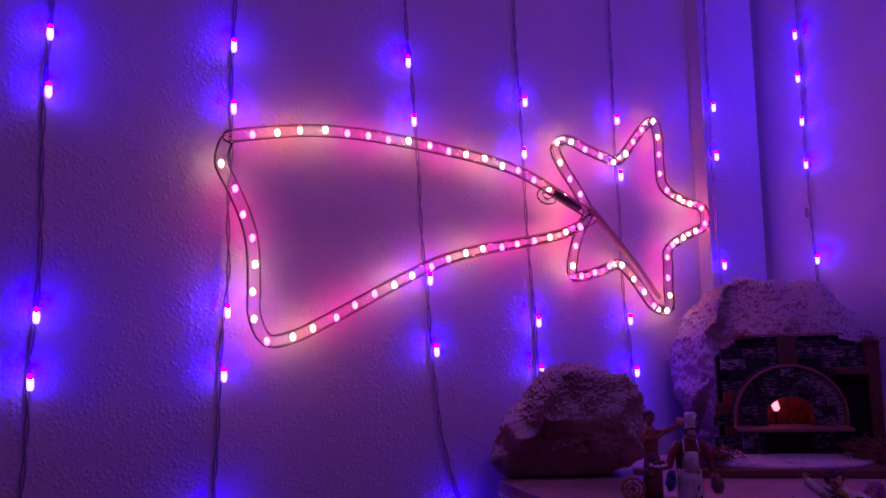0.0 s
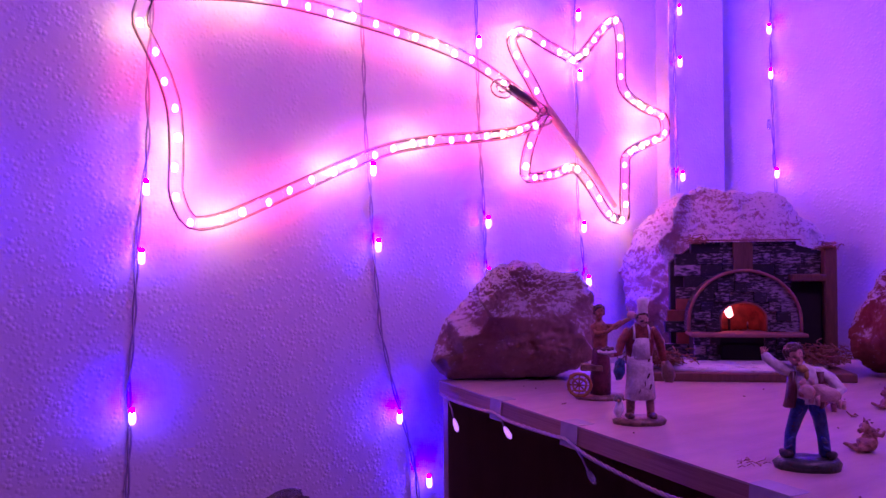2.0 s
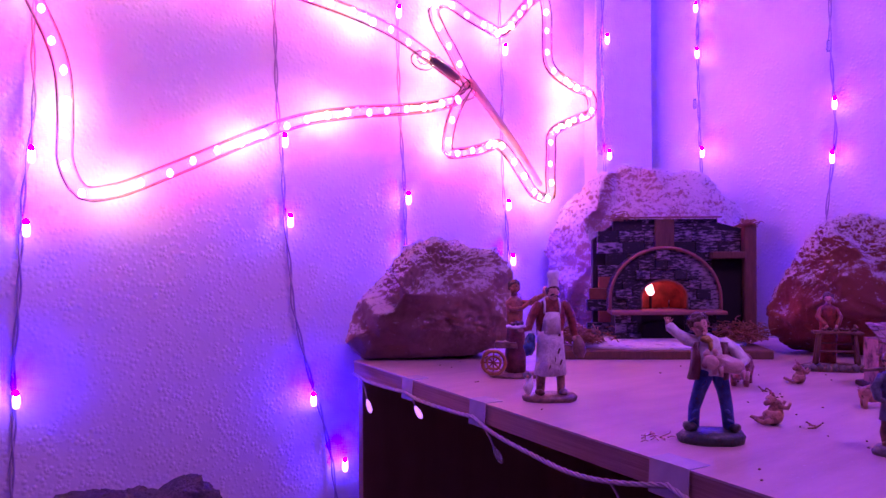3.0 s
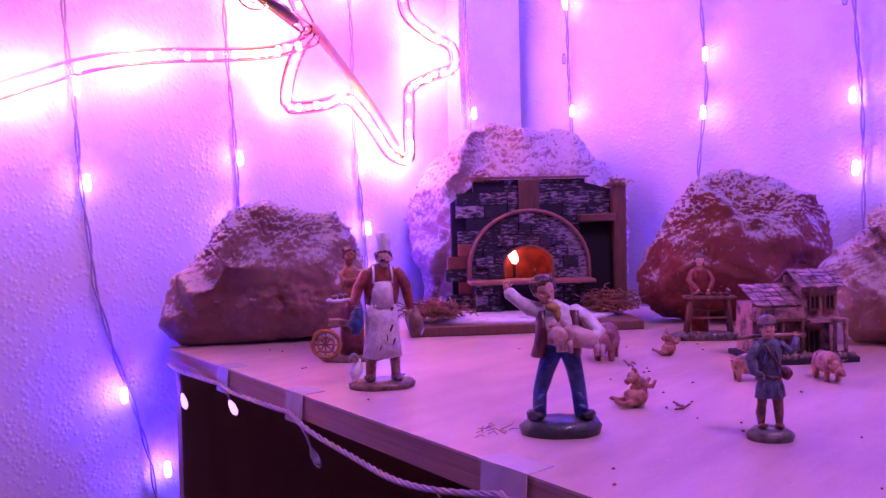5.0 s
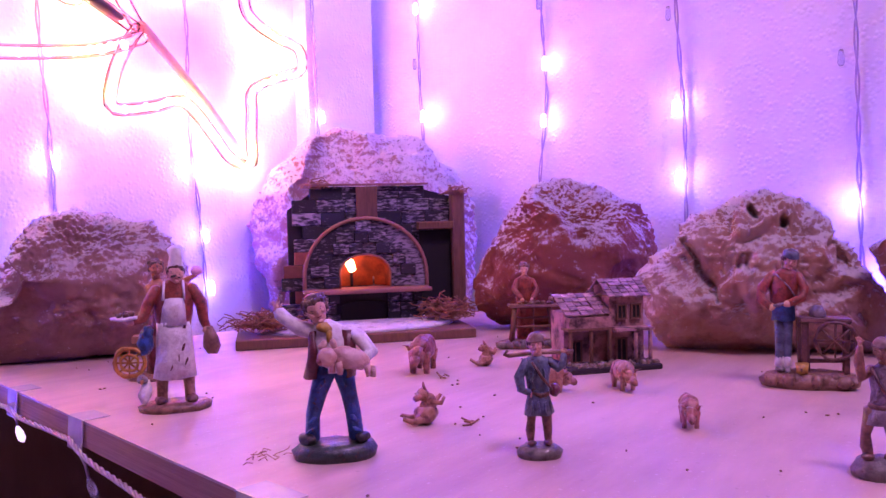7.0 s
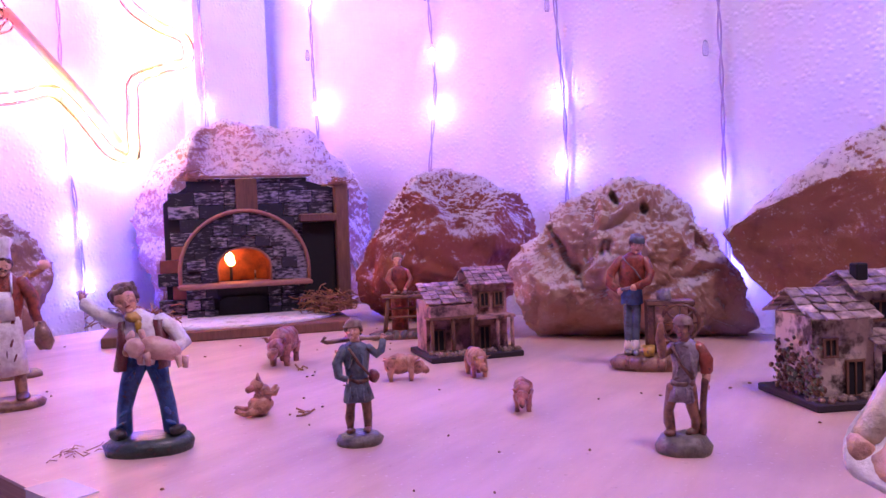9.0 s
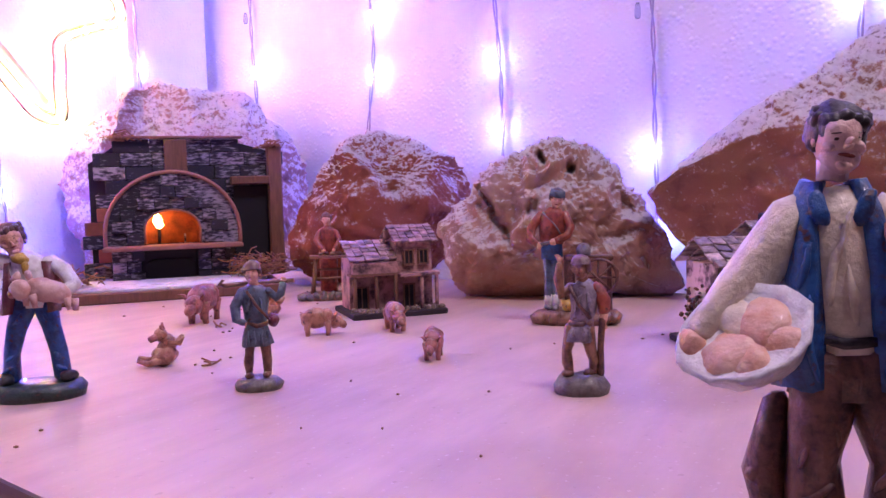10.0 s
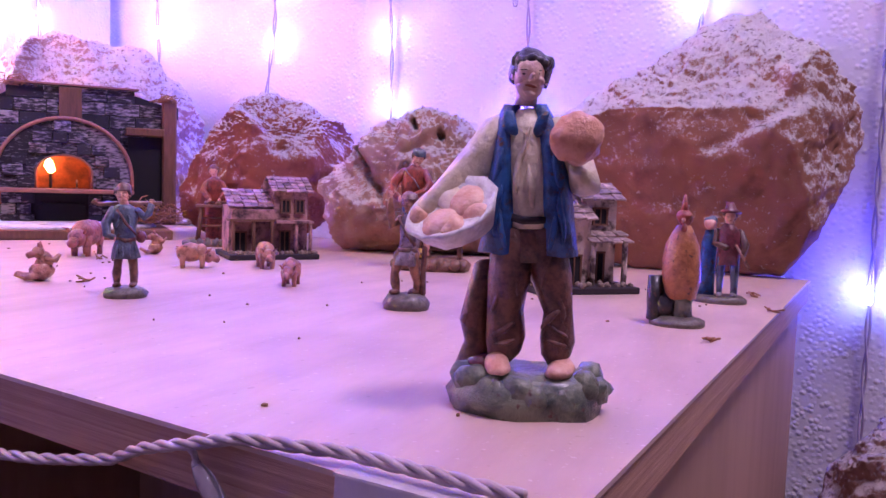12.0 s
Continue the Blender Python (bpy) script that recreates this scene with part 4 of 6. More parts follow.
def hand(s, at, r, skin, turn=(0, 0, 0)):
    """A small hand: a palm, four fingers side by side and a thumb."""
    mark = len(s.bm.verts)
    s.ball((0, 0, 0), (0.62, 0.36, 0.75), skin, sub=2)
    for k in range(4):
        s.tube([(-0.45 + 0.3 * k, 0, 0.4), (-0.5 + 0.33 * k, -0.1, 1.35 - 0.12 * abs(k - 1.5))], [0.17, 0.13], skin, 8)
    s.tube([(0.5, -0.05, -0.1), (0.95, -0.15, 0.6)], [0.19, 0.14], skin, 8)
    s.bm.verts.ensure_lookup_table()
    m = pose(*at, *turn) @ Matrix.Diagonal((r, r, r, 1))
    for v in s.bm.verts[mark:]:
        v.co = m @ v.co
    return s


def folds(s, marks, mat, deep=0.0009):
    """Creases of cloth: thin raised ridges at (x, y, z, half length, lean)."""
    for x, y, z, h, lean in marks:
        s.ball((x, y, z), (deep, deep * 1.1, h), mat, (0, lean, 0), 2)
    return s


# cook with a plate and a jug
s = Shape()
s.loft([(0.001, 0, 0, 0.0195, 0.012), (0.001, 0, 0.003, 0.0195, 0.012), (0.001, 0, 0.0045, 0.017, 0.01)], EARTH, 20, rough=0.12)
for x in (-0.0065, 0.0085):
    s.tube([(x, 0.0, 0.004), (x, 0, 0.012), (x * 0.9, 0, 0.024)], [0.0028, 0.003, 0.0036], TAN, 10)
    s.ball((x + (0.001 if x > 0 else -0.001), -0.003, 0.006), (0.0032, 0.0052, 0.0024), BROWN, (0, 0, 12 if x < 0 else -12))
s.loft([(0.001, 0, 0.0185, 0.0112, 0.0072), (0.001, 0, 0.03, 0.0108, 0.0075), (0.001, 0, 0.042, 0.0095, 0.007), (0.001, 0, 0.05, 0.0092, 0.0068)], WHITE, 22, rough=0.05)
s.loft([(0.001, 0.001, 0.046, 0.0095, 0.0068), (0.0015, 0.001, 0.056, 0.0105, 0.007), (0.002, 0.001, 0.066, 0.0108, 0.0066), (0.0022, 0.001, 0.0715, 0.007, 0.005), (0.0025, 0.0005, 0.074, 0.004, 0.0038)], RED, 20)
s.loft([(0.001, -0.0024, 0.048, 0.0076, 0.0052), (0.0015, -0.0026, 0.058, 0.0068, 0.0052), (0.002, -0.0026, 0.0635, 0.0058, 0.0044)], WHITE, 16)
for x in (-0.0038, 0.0072):
    s.tube([(x, -0.0058, 0.063), (x * 0.98, -0.0052, 0.0685), (x * 0.9, -0.001, 0.0725)], 0.0009, WHITE, 6)
s.tube([(-0.0075, 0, 0.0685), (-0.0125, 0, 0.06), (-0.0155, -0.003, 0.0525), (-0.0205, -0.006, 0.052)], [0.0038, 0.0036, 0.003, 0.0022], RED, 10)
s.tube([(0.0112, 0, 0.0685), (0.0158, 0, 0.06), (0.0175, -0.001, 0.05), (0.0185, -0.002, 0.046)], [0.0038, 0.0036, 0.003, 0.0022], RED, 10)
s.ball((-0.0215, -0.0065, 0.0518), 0.0024, SKIN, sub=2).ball((0.0188, -0.0024, 0.0445), 0.0024, SKIN, sub=2)
s.loft([(-0.0245, -0.0075, 0.0525, 0.003, 0.003), (-0.0245, -0.0075, 0.0535, 0.0072, 0.0066), (-0.0245, -0.0075, 0.0545, 0.0074, 0.0068)], WHITE, 16)
for k in range(5):
    s.ball((-0.0245 + 0.0032 * math.cos(k * 1.3), -0.0075 + 0.003 * math.sin(k * 1.3), 0.0558), (0.002, 0.002, 0.0015), BROWN, sub=2)
s.loft([(0.021, -0.003, 0.031, 0.0028, 0.0028), (0.021, -0.003, 0.0355, 0.0052, 0.0052), (0.0208, -0.003, 0.0405, 0.0042, 0.0042), (0.0203, -0.003, 0.046, 0.0022, 0.0022)], EARTH, 14)
s.ball((-0.0155, -0.003, 0.0115), (0.0036, 0.0042, 0.0068), WHITE, (0, 8, 0), 3, 0.2).ball((-0.0165, -0.0055, 0.0195), (0.0027, 0.003, 0.003), GREY, sub=2).tube([(-0.0165, -0.008, 0.019), (-0.0168, -0.0105, 0.0182)], [0.001, 0.0004], ORANGE, 6)
s.ball((-0.0142, -0.0005, 0.04), (0.0042, 0.0038, 0.0085), NAVY, (0, 6, 0), 3, 0.25)
head(s, (0.0028, -0.001, 0.0772), 0.0052, SKIN, CHESTNUT, (4, 0, 10))
for k in (-1, 1):
    s.ball((0.0028 + k * 0.0013, -0.0056, 0.0756), (0.0017, 0.0008, 0.0007), BLACK, (0, k * 22, 0), 2)
s.loft([(0.0028, 0, 0.0808, 0.0046, 0.0046), (0.003, 0, 0.0822, 0.0043, 0.0043), (0.0034, 0, 0.087, 0.0042, 0.0042), (0.0037, 0, 0.0915, 0.0047, 0.0047), (0.0037, 0, 0.0928, 0.003, 0.003)], WHITE, 18)
for x, z in ((0.006, 0.036), (0.0035, 0.03), (-0.001, 0.024), (0.0075, 0.028)):
    s.ball((x, -0.0068, z), (0.0006, 0.0012, 0.0024), MAROON, (0, 12, 0), sub=2)
figurine("cook_figurine", s, 0.606, 0.543, -37.8, "painted cook figurine in white apron and tall white hat", k=0.95)

# boy waving, with a piglet under his arm
s = Shape()
s.loft([(0.0005, 0, 0, 0.0172, 0.011), (0.0005, 0, 0.0035, 0.0176, 0.0113), (0.0005, 0, 0.0062, 0.0155, 0.0095), (0.0005, 0, 0.0068, 0.011, 0.006)], GREEN_BASE, 24, rough=0.06)
s.tube([(-0.0092, 0, 0.008), (-0.0084, 0.0002, 0.018), (-0.006, -0.0012, 0.028), (-0.0022, 0, 0.038)], [0.0033, 0.0031, 0.0036, 0.0048], BLUE, 12)
s.tube([(0.0096, 0, 0.008), (0.0082, 0.0002, 0.018), (0.0066, -0.0012, 0.028), (0.004, 0, 0.038)], [0.0033, 0.0031, 0.0036, 0.0048], BLUE, 12)
folds(s, [(-0.0095, -0.0028, 0.012, 0.0022, 60), (-0.0085, -0.003, 0.0165, 0.002, 50), (0.0095, -0.0028, 0.012, 0.0022, -60), (0.0085, -0.003, 0.0165, 0.002, -50), (-0.0045, -0.0042, 0.032, 0.003, 35), (0.0052, -0.0042, 0.032, 0.003, -35)], BLUE)
s.ball((-0.0112, -0.002, 0.0085), (0.003, 0.0048, 0.0026), BLACK, (0, 0, 25)).ball((0.0118, -0.002, 0.0085), (0.003, 0.0048, 0.0026), BLACK, (0, 0, -20))
s.loft([(0.001, 0, 0.036, 0.0072, 0.005), (0.0005, 0, 0.043, 0.0078, 0.0054), (-0.0005, 0, 0.05, 0.0088, 0.0054), (-0.0018, 0, 0.0555, 0.006, 0.0042), (-0.003, 0, 0.058, 0.003, 0.003)], WHITE, 18)
for x, t in ((-0.0075, 8), (0.0072, -4)):
    s.loft([(x - 0.001, 0.0005, 0.034, 0.0034, 0.0052), (x, 0.0005, 0.043, 0.0032, 0.0057), (x * 0.95, 0.0005, 0.054, 0.0028, 0.005)], MAROON, 12)
s.tube([(-0.0072, 0, 0.0535), (-0.0125, -0.0005, 0.0548), (-0.0172, -0.001, 0.0575), (-0.0212, -0.001, 0.0615)], [0.0032, 0.0032, 0.0028, 0.0026], WHITE, 10)
hand(s, (-0.0222, -0.001, 0.0638), 0.0026, SKIN, (0, -8, 0))
s.tube([(0.0062, 0, 0.0535), (0.012, -0.0015, 0.05), (0.0165, -0.005, 0.0445), (0.0115, -0.0085, 0.0415)], [0.0033, 0.0034, 0.003, 0.0024], WHITE, 10)
s.ball((0.0075, -0.0085, 0.043), (0.009, 0.0044, 0.0047), PIGLET, (0, 16, 0)).ball((-0.0018, -0.0102, 0.044), (0.004, 0.0036, 0.0038), PIGLET).ball((-0.0032, -0.0082, 0.0485), (0.0016, 0.0012, 0.0022), PIGLET, (0, 30, 0), 2).ball((0.0012, -0.0082, 0.0488), (0.0016, 0.0012, 0.0022), PIGLET, (0, -20, 0), 2)
s.ball((-0.0046, -0.0112, 0.0425), (0.0018, 0.0016, 0.0016), PIG_PINK, sub=2)
for x, y, z in ((0.0, -0.0105, 0.0385), (0.003, -0.0115, 0.038), (0.0145, -0.0095, 0.036), (0.0168, -0.008, 0.0355)):
    s.tube([(x, y, z + 0.004), (x + 0.0005, y, z - 0.001)], [0.0016, 0.001], PIGLET, 6)
head(s, (-0.006, -0.0012, 0.0625), 0.0054, SKIN, CHESTNUT, (6, -16, 8), curls=9)
s.ball((-0.0028, -0.0042, 0.0552), (0.0036, 0.0022, 0.0024), YELLOW, (0, 20, 0), 2).ball((-0.001, -0.0054, 0.052), (0.0016, 0.0012, 0.0028), YELLOW, sub=2)
figurine("boy_figurine", s, 0.585, 0.408, -49.1, "painted boy figurine in blue trousers waving and holding a piglet")

# shepherd with a staff across the shoulders
s = Shape()
s.loft([(0, 0, 0, 0.0092, 0.0078), (0, 0, 0.0022, 0.0095, 0.008), (0, 0, 0.0042, 0.0078, 0.0065), (0, 0, 0.0048, 0.005, 0.004)], GREY_BASE, 20, rough=0.06)
for x in (-0.0034, 0.0034):
    s.tube([(x, 0, 0.006), (x * 1.05, 0.0004, 0.011), (x * 0.95, 0.0002, 0.0145), (x * 0.7, 0, 0.0235)], [0.0014, 0.0021, 0.0017, 0.0025], LEG_BROWN, 10)
    s.ball((x, -0.0016, 0.0058), (0.0017, 0.0031, 0.0014), BROWN, (0, 0, x * 3000), 2)
s.loft([(0, 0, 0.0175, 0.0062, 0.0046), (0, 0, 0.0215, 0.0057, 0.0042), (-0.0002, 0, 0.0262, 0.0043, 0.0032), (-0.0004, 0, 0.031, 0.0049, 0.0034), (-0.0005, 0, 0.036, 0.0057, 0.0036), (-0.0006, 0, 0.0398, 0.0052, 0.003), (-0.0008, 0, 0.042, 0.002, 0.002)], SLATE, 18, rough=0.1)
folds(s, [(-0.0036, -0.0036, 0.0205, 0.0032, 6), (-0.001, -0.0042, 0.0205, 0.0034, 0), (0.002, -0.004, 0.0205, 0.0032, -5), (0.0042, -0.0028, 0.0205, 0.003, -9), (-0.0025, -0.0034, 0.034, 0.0035, 16), (0.0022, -0.0034, 0.0335, 0.004, -14)], SLATE, 0.0007)
s.loft([(-0.0002, 0, 0.0255, 0.0047, 0.0036), (-0.0002, 0, 0.027, 0.0047, 0.0036)], BROWN, 16)
s.tube([(-0.005, 0, 0.0392), (-0.0082, -0.0006, 0.0335), (-0.0074, -0.0028, 0.0282), (-0.0048, -0.0042, 0.0266)], [0.0019, 0.0021, 0.0018, 0.0014], SLATE, 10)
hand(s, (-0.0044, -0.0046, 0.0262), 0.0012, SKIN, (60, 90, 0))
s.tube([(0.0042, 0, 0.0392), (0.0078, -0.0004, 0.0362), (0.0098, -0.0012, 0.0385), (0.0106, 0.0006, 0.0418)], [0.0019, 0.0021, 0.0017, 0.0012], SLATE, 10)
hand(s, (0.0107, 0.0008, 0.0432), 0.0012, SKIN, (0, 20, 0))
s.tube([(-0.0124, 0.0018, 0.0438), (-0.0138, 0.001, 0.0425), (-0.0122, 0.0028, 0.0415), (0.0, 0.0042, 0.0422), (0.0152, 0.0018, 0.0425)], 0.0008, EARTH, 6)
s.tube([(-0.004, -0.0036, 0.0398), (0.0004, -0.0046, 0.034), (0.0046, -0.0032, 0.028)], 0.0006, BROWN, 5)
s.ball((0.0064, -0.0008, 0.0272), (0.0022, 0.0024, 0.0028), MAROON, sub=2, rough=0.15)
head(s, (-0.001, -0.0008, 0.0465), 0.0038, SKIN, CHESTNUT, (2, 0, -12), LEATHER)
figurine("shepherd_figurine", s, 0.629, 0.334, -52, "small shepherd figurine in grey-blue tunic with a staff on his shoulders")

# labourer with a raised arm
s = Shape()
s.loft([(0, 0, 0, 0.0102, 0.0085), (0, 0, 0.003, 0.0104, 0.0086), (0, 0, 0.0062, 0.008, 0.0065), (0, 0, 0.007, 0.004, 0.004)], GREY_BASE, 20, rough=0.1)
s.tube([(-0.0046, -0.001, 0.007), (-0.0052, 0.0, 0.0115), (-0.0054, -0.0008, 0.0155), (-0.0032, 0, 0.0245)], [0.0014, 0.0022, 0.0018, 0.0028], CHESTNUT_SKIN, 10)
s.tube([(0.0038, 0.0012, 0.007), (0.0046, 0.0016, 0.012), (0.0034, 0.0004, 0.0158), (0.0018, 0, 0.0245)], [0.0014, 0.0023, 0.0018, 0.0028], CHESTNUT_SKIN, 10)
for x, y, turn in ((-0.0054, -0.0026, 35), (0.003, -0.0004, 50)):
    s.ball((x, y, 0.0076), (0.0016, 0.0031, 0.0013), BROWN, (0, 0, -turn), 2)
s.loft([(-0.0008, 0, 0.0195, 0.0056, 0.0044), (-0.0006, 0, 0.023, 0.0052, 0.004), (-0.0002, 0, 0.0268, 0.0041, 0.0032)], LILAC, 16, rough=0.14)
s.loft([(-0.0002, 0, 0.026, 0.0042, 0.0033), (0.0004, 0, 0.031, 0.0047, 0.0035), (0.001, 0, 0.0365, 0.0055, 0.0036), (0.0012, 0, 0.0402, 0.0048, 0.003), (0.0012, 0, 0.0425, 0.002, 0.002)], LILAC, 16, rough=0.12)
s.loft([(-0.0003, 0, 0.0255, 0.0046, 0.0036), (-0.0002, 0, 0.0272, 0.0046, 0.0036)], LEATHER, 16)
folds(s, [(-0.003, -0.0036, 0.0222, 0.003, 10), (0.0006, -0.004, 0.0222, 0.003, -4), (0.0028, -0.0032, 0.0222, 0.003, -12), (-0.001, -0.0034, 0.0335, 0.0045, 20), (0.003, -0.0032, 0.034, 0.004, -12)], LILAC, 0.0007)
s.tube([(-0.0035, 0, 0.0395), (-0.0072, -0.0018, 0.0372), (-0.0082, -0.003, 0.043), (-0.0078, -0.003, 0.0485)], [0.002, 0.0022, 0.0018, 0.0013], CHESTNUT_SKIN, 10)
hand(s, (-0.0078, -0.003, 0.05), 0.0013, SKIN, (0, -10, 0))
s.tube([(0.0054, 0, 0.0395), (0.0082, 0.0004, 0.0345), (0.0086, -0.0002, 0.0305)], [0.0024, 0.0026, 0.0022], RED, 10)
s.tube([(0.0086, -0.0002, 0.031), (0.0082, -0.0012, 0.0268)], [0.0016, 0.0013], SKIN, 8)
hand(s, (0.0081, -0.0014, 0.0255), 0.0012, SKIN, (180, 0, 0))
s.tube([(0.0078, -0.0016, 0.0275), (0.0072, 0.0, 0.018), (0.0068, 0.0016, 0.007)], [0.0011, 0.0013, 0.0016], BROWN, 8)
head(s, (0.0004, -0.001, 0.0465), 0.0038, CHESTNUT_SKIN, BROWN, (0, 0, -38), LEATHER)
s.tube([(-0.004, -0.003, 0.0405), (-0.0005, -0.0042, 0.034), (0.0035, -0.0036, 0.0282)], 0.0007, BROWN, 5)
figurine("labourer_figurine", s, 0.669, 0.213, -74, "small brown labourer figurine with one arm raised")

# man with a basket of loaves
s = Shape()
s.loft([(-0.0025, 0, 0, 0.0205, 0.0135), (-0.0025, 0, 0.004, 0.021, 0.014), (-0.0025, 0, 0.0085, 0.0185, 0.012), (-0.0025, 0, 0.0105, 0.012, 0.008)], MOSS, 30, rough=0.16)
for k in range(16):
    a = k * 2.4
    s.ball((-0.0025 + 0.0165 * math.cos(a), 0.0105 * math.sin(a), 0.006 + 0.002 * math.sin(k * 1.7)), (0.0048, 0.004, 0.0035), MOSS, (20 * k, 13 * k, 0), 2, 0.3, k)
s.tube([(-0.0092, 0, 0.0145), (-0.0096, 0.0004, 0.0185), (-0.0095, 0, 0.026), (-0.0088, -0.0008, 0.034), (-0.0068, 0.0005, 0.046)], [0.0046, 0.0052, 0.0048, 0.0056, 0.0062], BROWN, 16)
s.tube([(0.0042, -0.0005, 0.0145), (0.0045, 0, 0.0185), (0.0042, 0, 0.026), (0.0024, -0.0008, 0.034), (-0.001, 0.0005, 0.046)], [0.0038, 0.0044, 0.0042, 0.0052, 0.006], BROWN, 16)
for x in (-0.0105, 0.0052):
    s.ball((x, -0.004, 0.0118), (0.0034, 0.0066, 0.0026), SKIN, (8, 0, -10 if x > 0 else 16)).ball((x, -0.0005, 0.0148), (0.0028, 0.003, 0.003), SKIN, sub=2)
s.tube([(-0.0185, 0.004, 0.006), (-0.017, 0.0035, 0.016), (-0.0178, 0.0035, 0.022), (-0.0158, 0.003, 0.037)], [0.0052, 0.0034, 0.004, 0.0024], BROWN, 10)
s.ball((-0.0195, 0.002, 0.0225), (0.002, 0.002, 0.0024), BROWN, sub=2).ball((-0.0155, 0.0, 0.011), (0.004, 0.004, 0.003), MAROON, sub=2)
s.loft([(-0.004, 0.0004, 0.0385, 0.0098, 0.0062), (-0.004, 0.0004, 0.0455, 0.0092, 0.006), (-0.0042, 0.0004, 0.0495, 0.0078, 0.0056)], BROWN, 18, rough=0.08)
s.loft([(-0.0042, 0, 0.0485, 0.0082, 0.0062), (-0.0042, 0, 0.0505, 0.0082, 0.0062)], DARK_HAIR, 18)
s.loft([(-0.004, 0, 0.047, 0.0066, 0.0055), (-0.0042, 0, 0.052, 0.0066, 0.0054), (-0.0052, 0, 0.064, 0.0072, 0.0056), (-0.0058, 0, 0.073, 0.0074, 0.005), (-0.006, 0, 0.0775, 0.003, 0.003)], CREAM, 20)
# open waistcoat: two fronts and a back
s.loft([(-0.0118, 0.0008, 0.0405, 0.0052, 0.0074), (-0.0112, 0.0006, 0.05, 0.0042, 0.0068), (-0.0115, 0.0004, 0.062, 0.004, 0.0066), (-0.0112, 0.0004, 0.0725, 0.0034, 0.0056), (-0.0096, 0.0004, 0.0785, 0.0018, 0.0034)], NAVY, 18, rough=0.07)
s.loft([(0.0034, 0.0008, 0.0405, 0.0056, 0.0074), (0.0026, 0.0006, 0.05, 0.0042, 0.0068), (0.0014, 0.0004, 0.062, 0.004, 0.0066), (-0.0006, 0.0004, 0.0725, 0.0036, 0.0056), (-0.0024, 0.0004, 0.0785, 0.0018, 0.0034)], NAVY, 18, rough=0.07)
s.loft([(-0.0042, 0.003, 0.041, 0.0118, 0.005), (-0.0045, 0.003, 0.06, 0.0098, 0.0048), (-0.0055, 0.0025, 0.075, 0.0078, 0.0042)], NAVY, 20)
s.tube([(-0.0128, 0, 0.0725), (-0.0178, 0, 0.0645), (-0.0235, -0.002, 0.058), (-0.0305, -0.0065, 0.0515)], [0.0042, 0.0046, 0.004, 0.0026], CREAM, 14)
s.ball((-0.032, -0.008, 0.049), (0.0026, 0.0026, 0.0034), SKIN, sub=2)
s.tube([(0.0018, 0, 0.0725), (0.0068, 0, 0.0655), (0.0098, -0.001, 0.0585), (0.0072, -0.0055, 0.0622)], [0.004, 0.0044, 0.0038, 0.0024], CREAM, 14)
s.ball((0.0068, -0.0078, 0.0655), 0.0024, SKIN, sub=2)
s.ball((0.0065, -0.0085, 0.0702), (0.0062, 0.0048, 0.0064), BREAD, (0, 20, 0), 3, 0.12)
bask = [(0, 0, -0.0062, 0.0055, 0.0048), (0, 0, -0.0045, 0.0085, 0.0072), (0, 0, 0.0, 0.0112, 0.0096), (0, 0, 0.0022, 0.0122, 0.0104), (0, 0, 0.003, 0.0118, 0.01), (0, 0, 0.0016, 0.0102, 0.0086)]
tilt = pose(-0.0225, -0.0095, 0.0505, 40, -24, 0)
mark = len(s.bm.verts)
s.loft(bask, WHITE, 26)
for k, (x, y, r) in enumerate(((-0.004, -0.002, 0.0052), (0.004, 0.001, 0.0054), (0.0, 0.004, 0.0046), (-0.001, -0.005, 0.004), (0.0055, -0.004, 0.0036))):
    s.ball((x, y, 0.0004), (r * 1.05, r * 0.9, r * 0.6), CREAM if k == 2 else LOAF, (0, 0, k * 40), 3, 0.1, k)
s.bm.verts.ensure_lookup_table()
for v in s.bm.verts[mark:]:
    v.co = tilt @ v.co
head(s, (-0.0056, -0.0006, 0.0856), 0.0056, FACE, DARK_HAIR, (4, 5, 6), curls=12)
# folds of the shirt and collar flaps of the waistcoat
for x, z, t in ((-0.0075, 0.062, 8), (-0.004, 0.058, -6), (-0.006, 0.068, 14)):
    s.ball((x, -0.0052, z), (0.0008, 0.0009, 0.006), CREAM, (0, t, 0), 2)
s.ball((-0.0098, -0.0048, 0.0735), (0.0018, 0.0008, 0.0036), NAVY, (0, -18, 0), 3).ball((-0.0018, -0.0048, 0.0735), (0.0018, 0.0008, 0.0036), NAVY, (0, 18, 0), 3)
folds(s, [(-0.0115, -0.0042, 0.03, 0.005, 12), (-0.0075, -0.0052, 0.036, 0.006, -14), (-0.0098, -0.0046, 0.021, 0.0034, 58), (-0.0088, -0.005, 0.0178, 0.003, 70), (0.0048, -0.004, 0.028, 0.005, -8), (0.001, -0.0052, 0.037, 0.006, 14), (0.0044, -0.004, 0.0215, 0.0032, -58), (0.0046, -0.004, 0.0178, 0.0028, -68), (0.0022, -0.0044, 0.0245, 0.0036, 40)], BROWN, 0.0008)
folds(s, [(-0.0122, -0.0062, 0.052, 0.007, 6), (-0.0108, -0.0064, 0.047, 0.005, -10), (0.0038, -0.0064, 0.05, 0.007, -8), (0.0018, -0.0066, 0.046, 0.005, 8), (-0.012, -0.0058, 0.064, 0.005, 14), (0.002, -0.0058, 0.062, 0.005, -12)], NAVY, 0.0008)
s.tube([(-0.0088, -0.0015, 0.0765), (-0.0062, -0.0046, 0.0705), (-0.003, -0.0015, 0.0765)], 0.001, CREAM, 8)
figurine("man_figurine", s, 0.543, 0.12, -75.8, "painted man figurine in blue waistcoat holding a white basket of loaves", k=0.965)

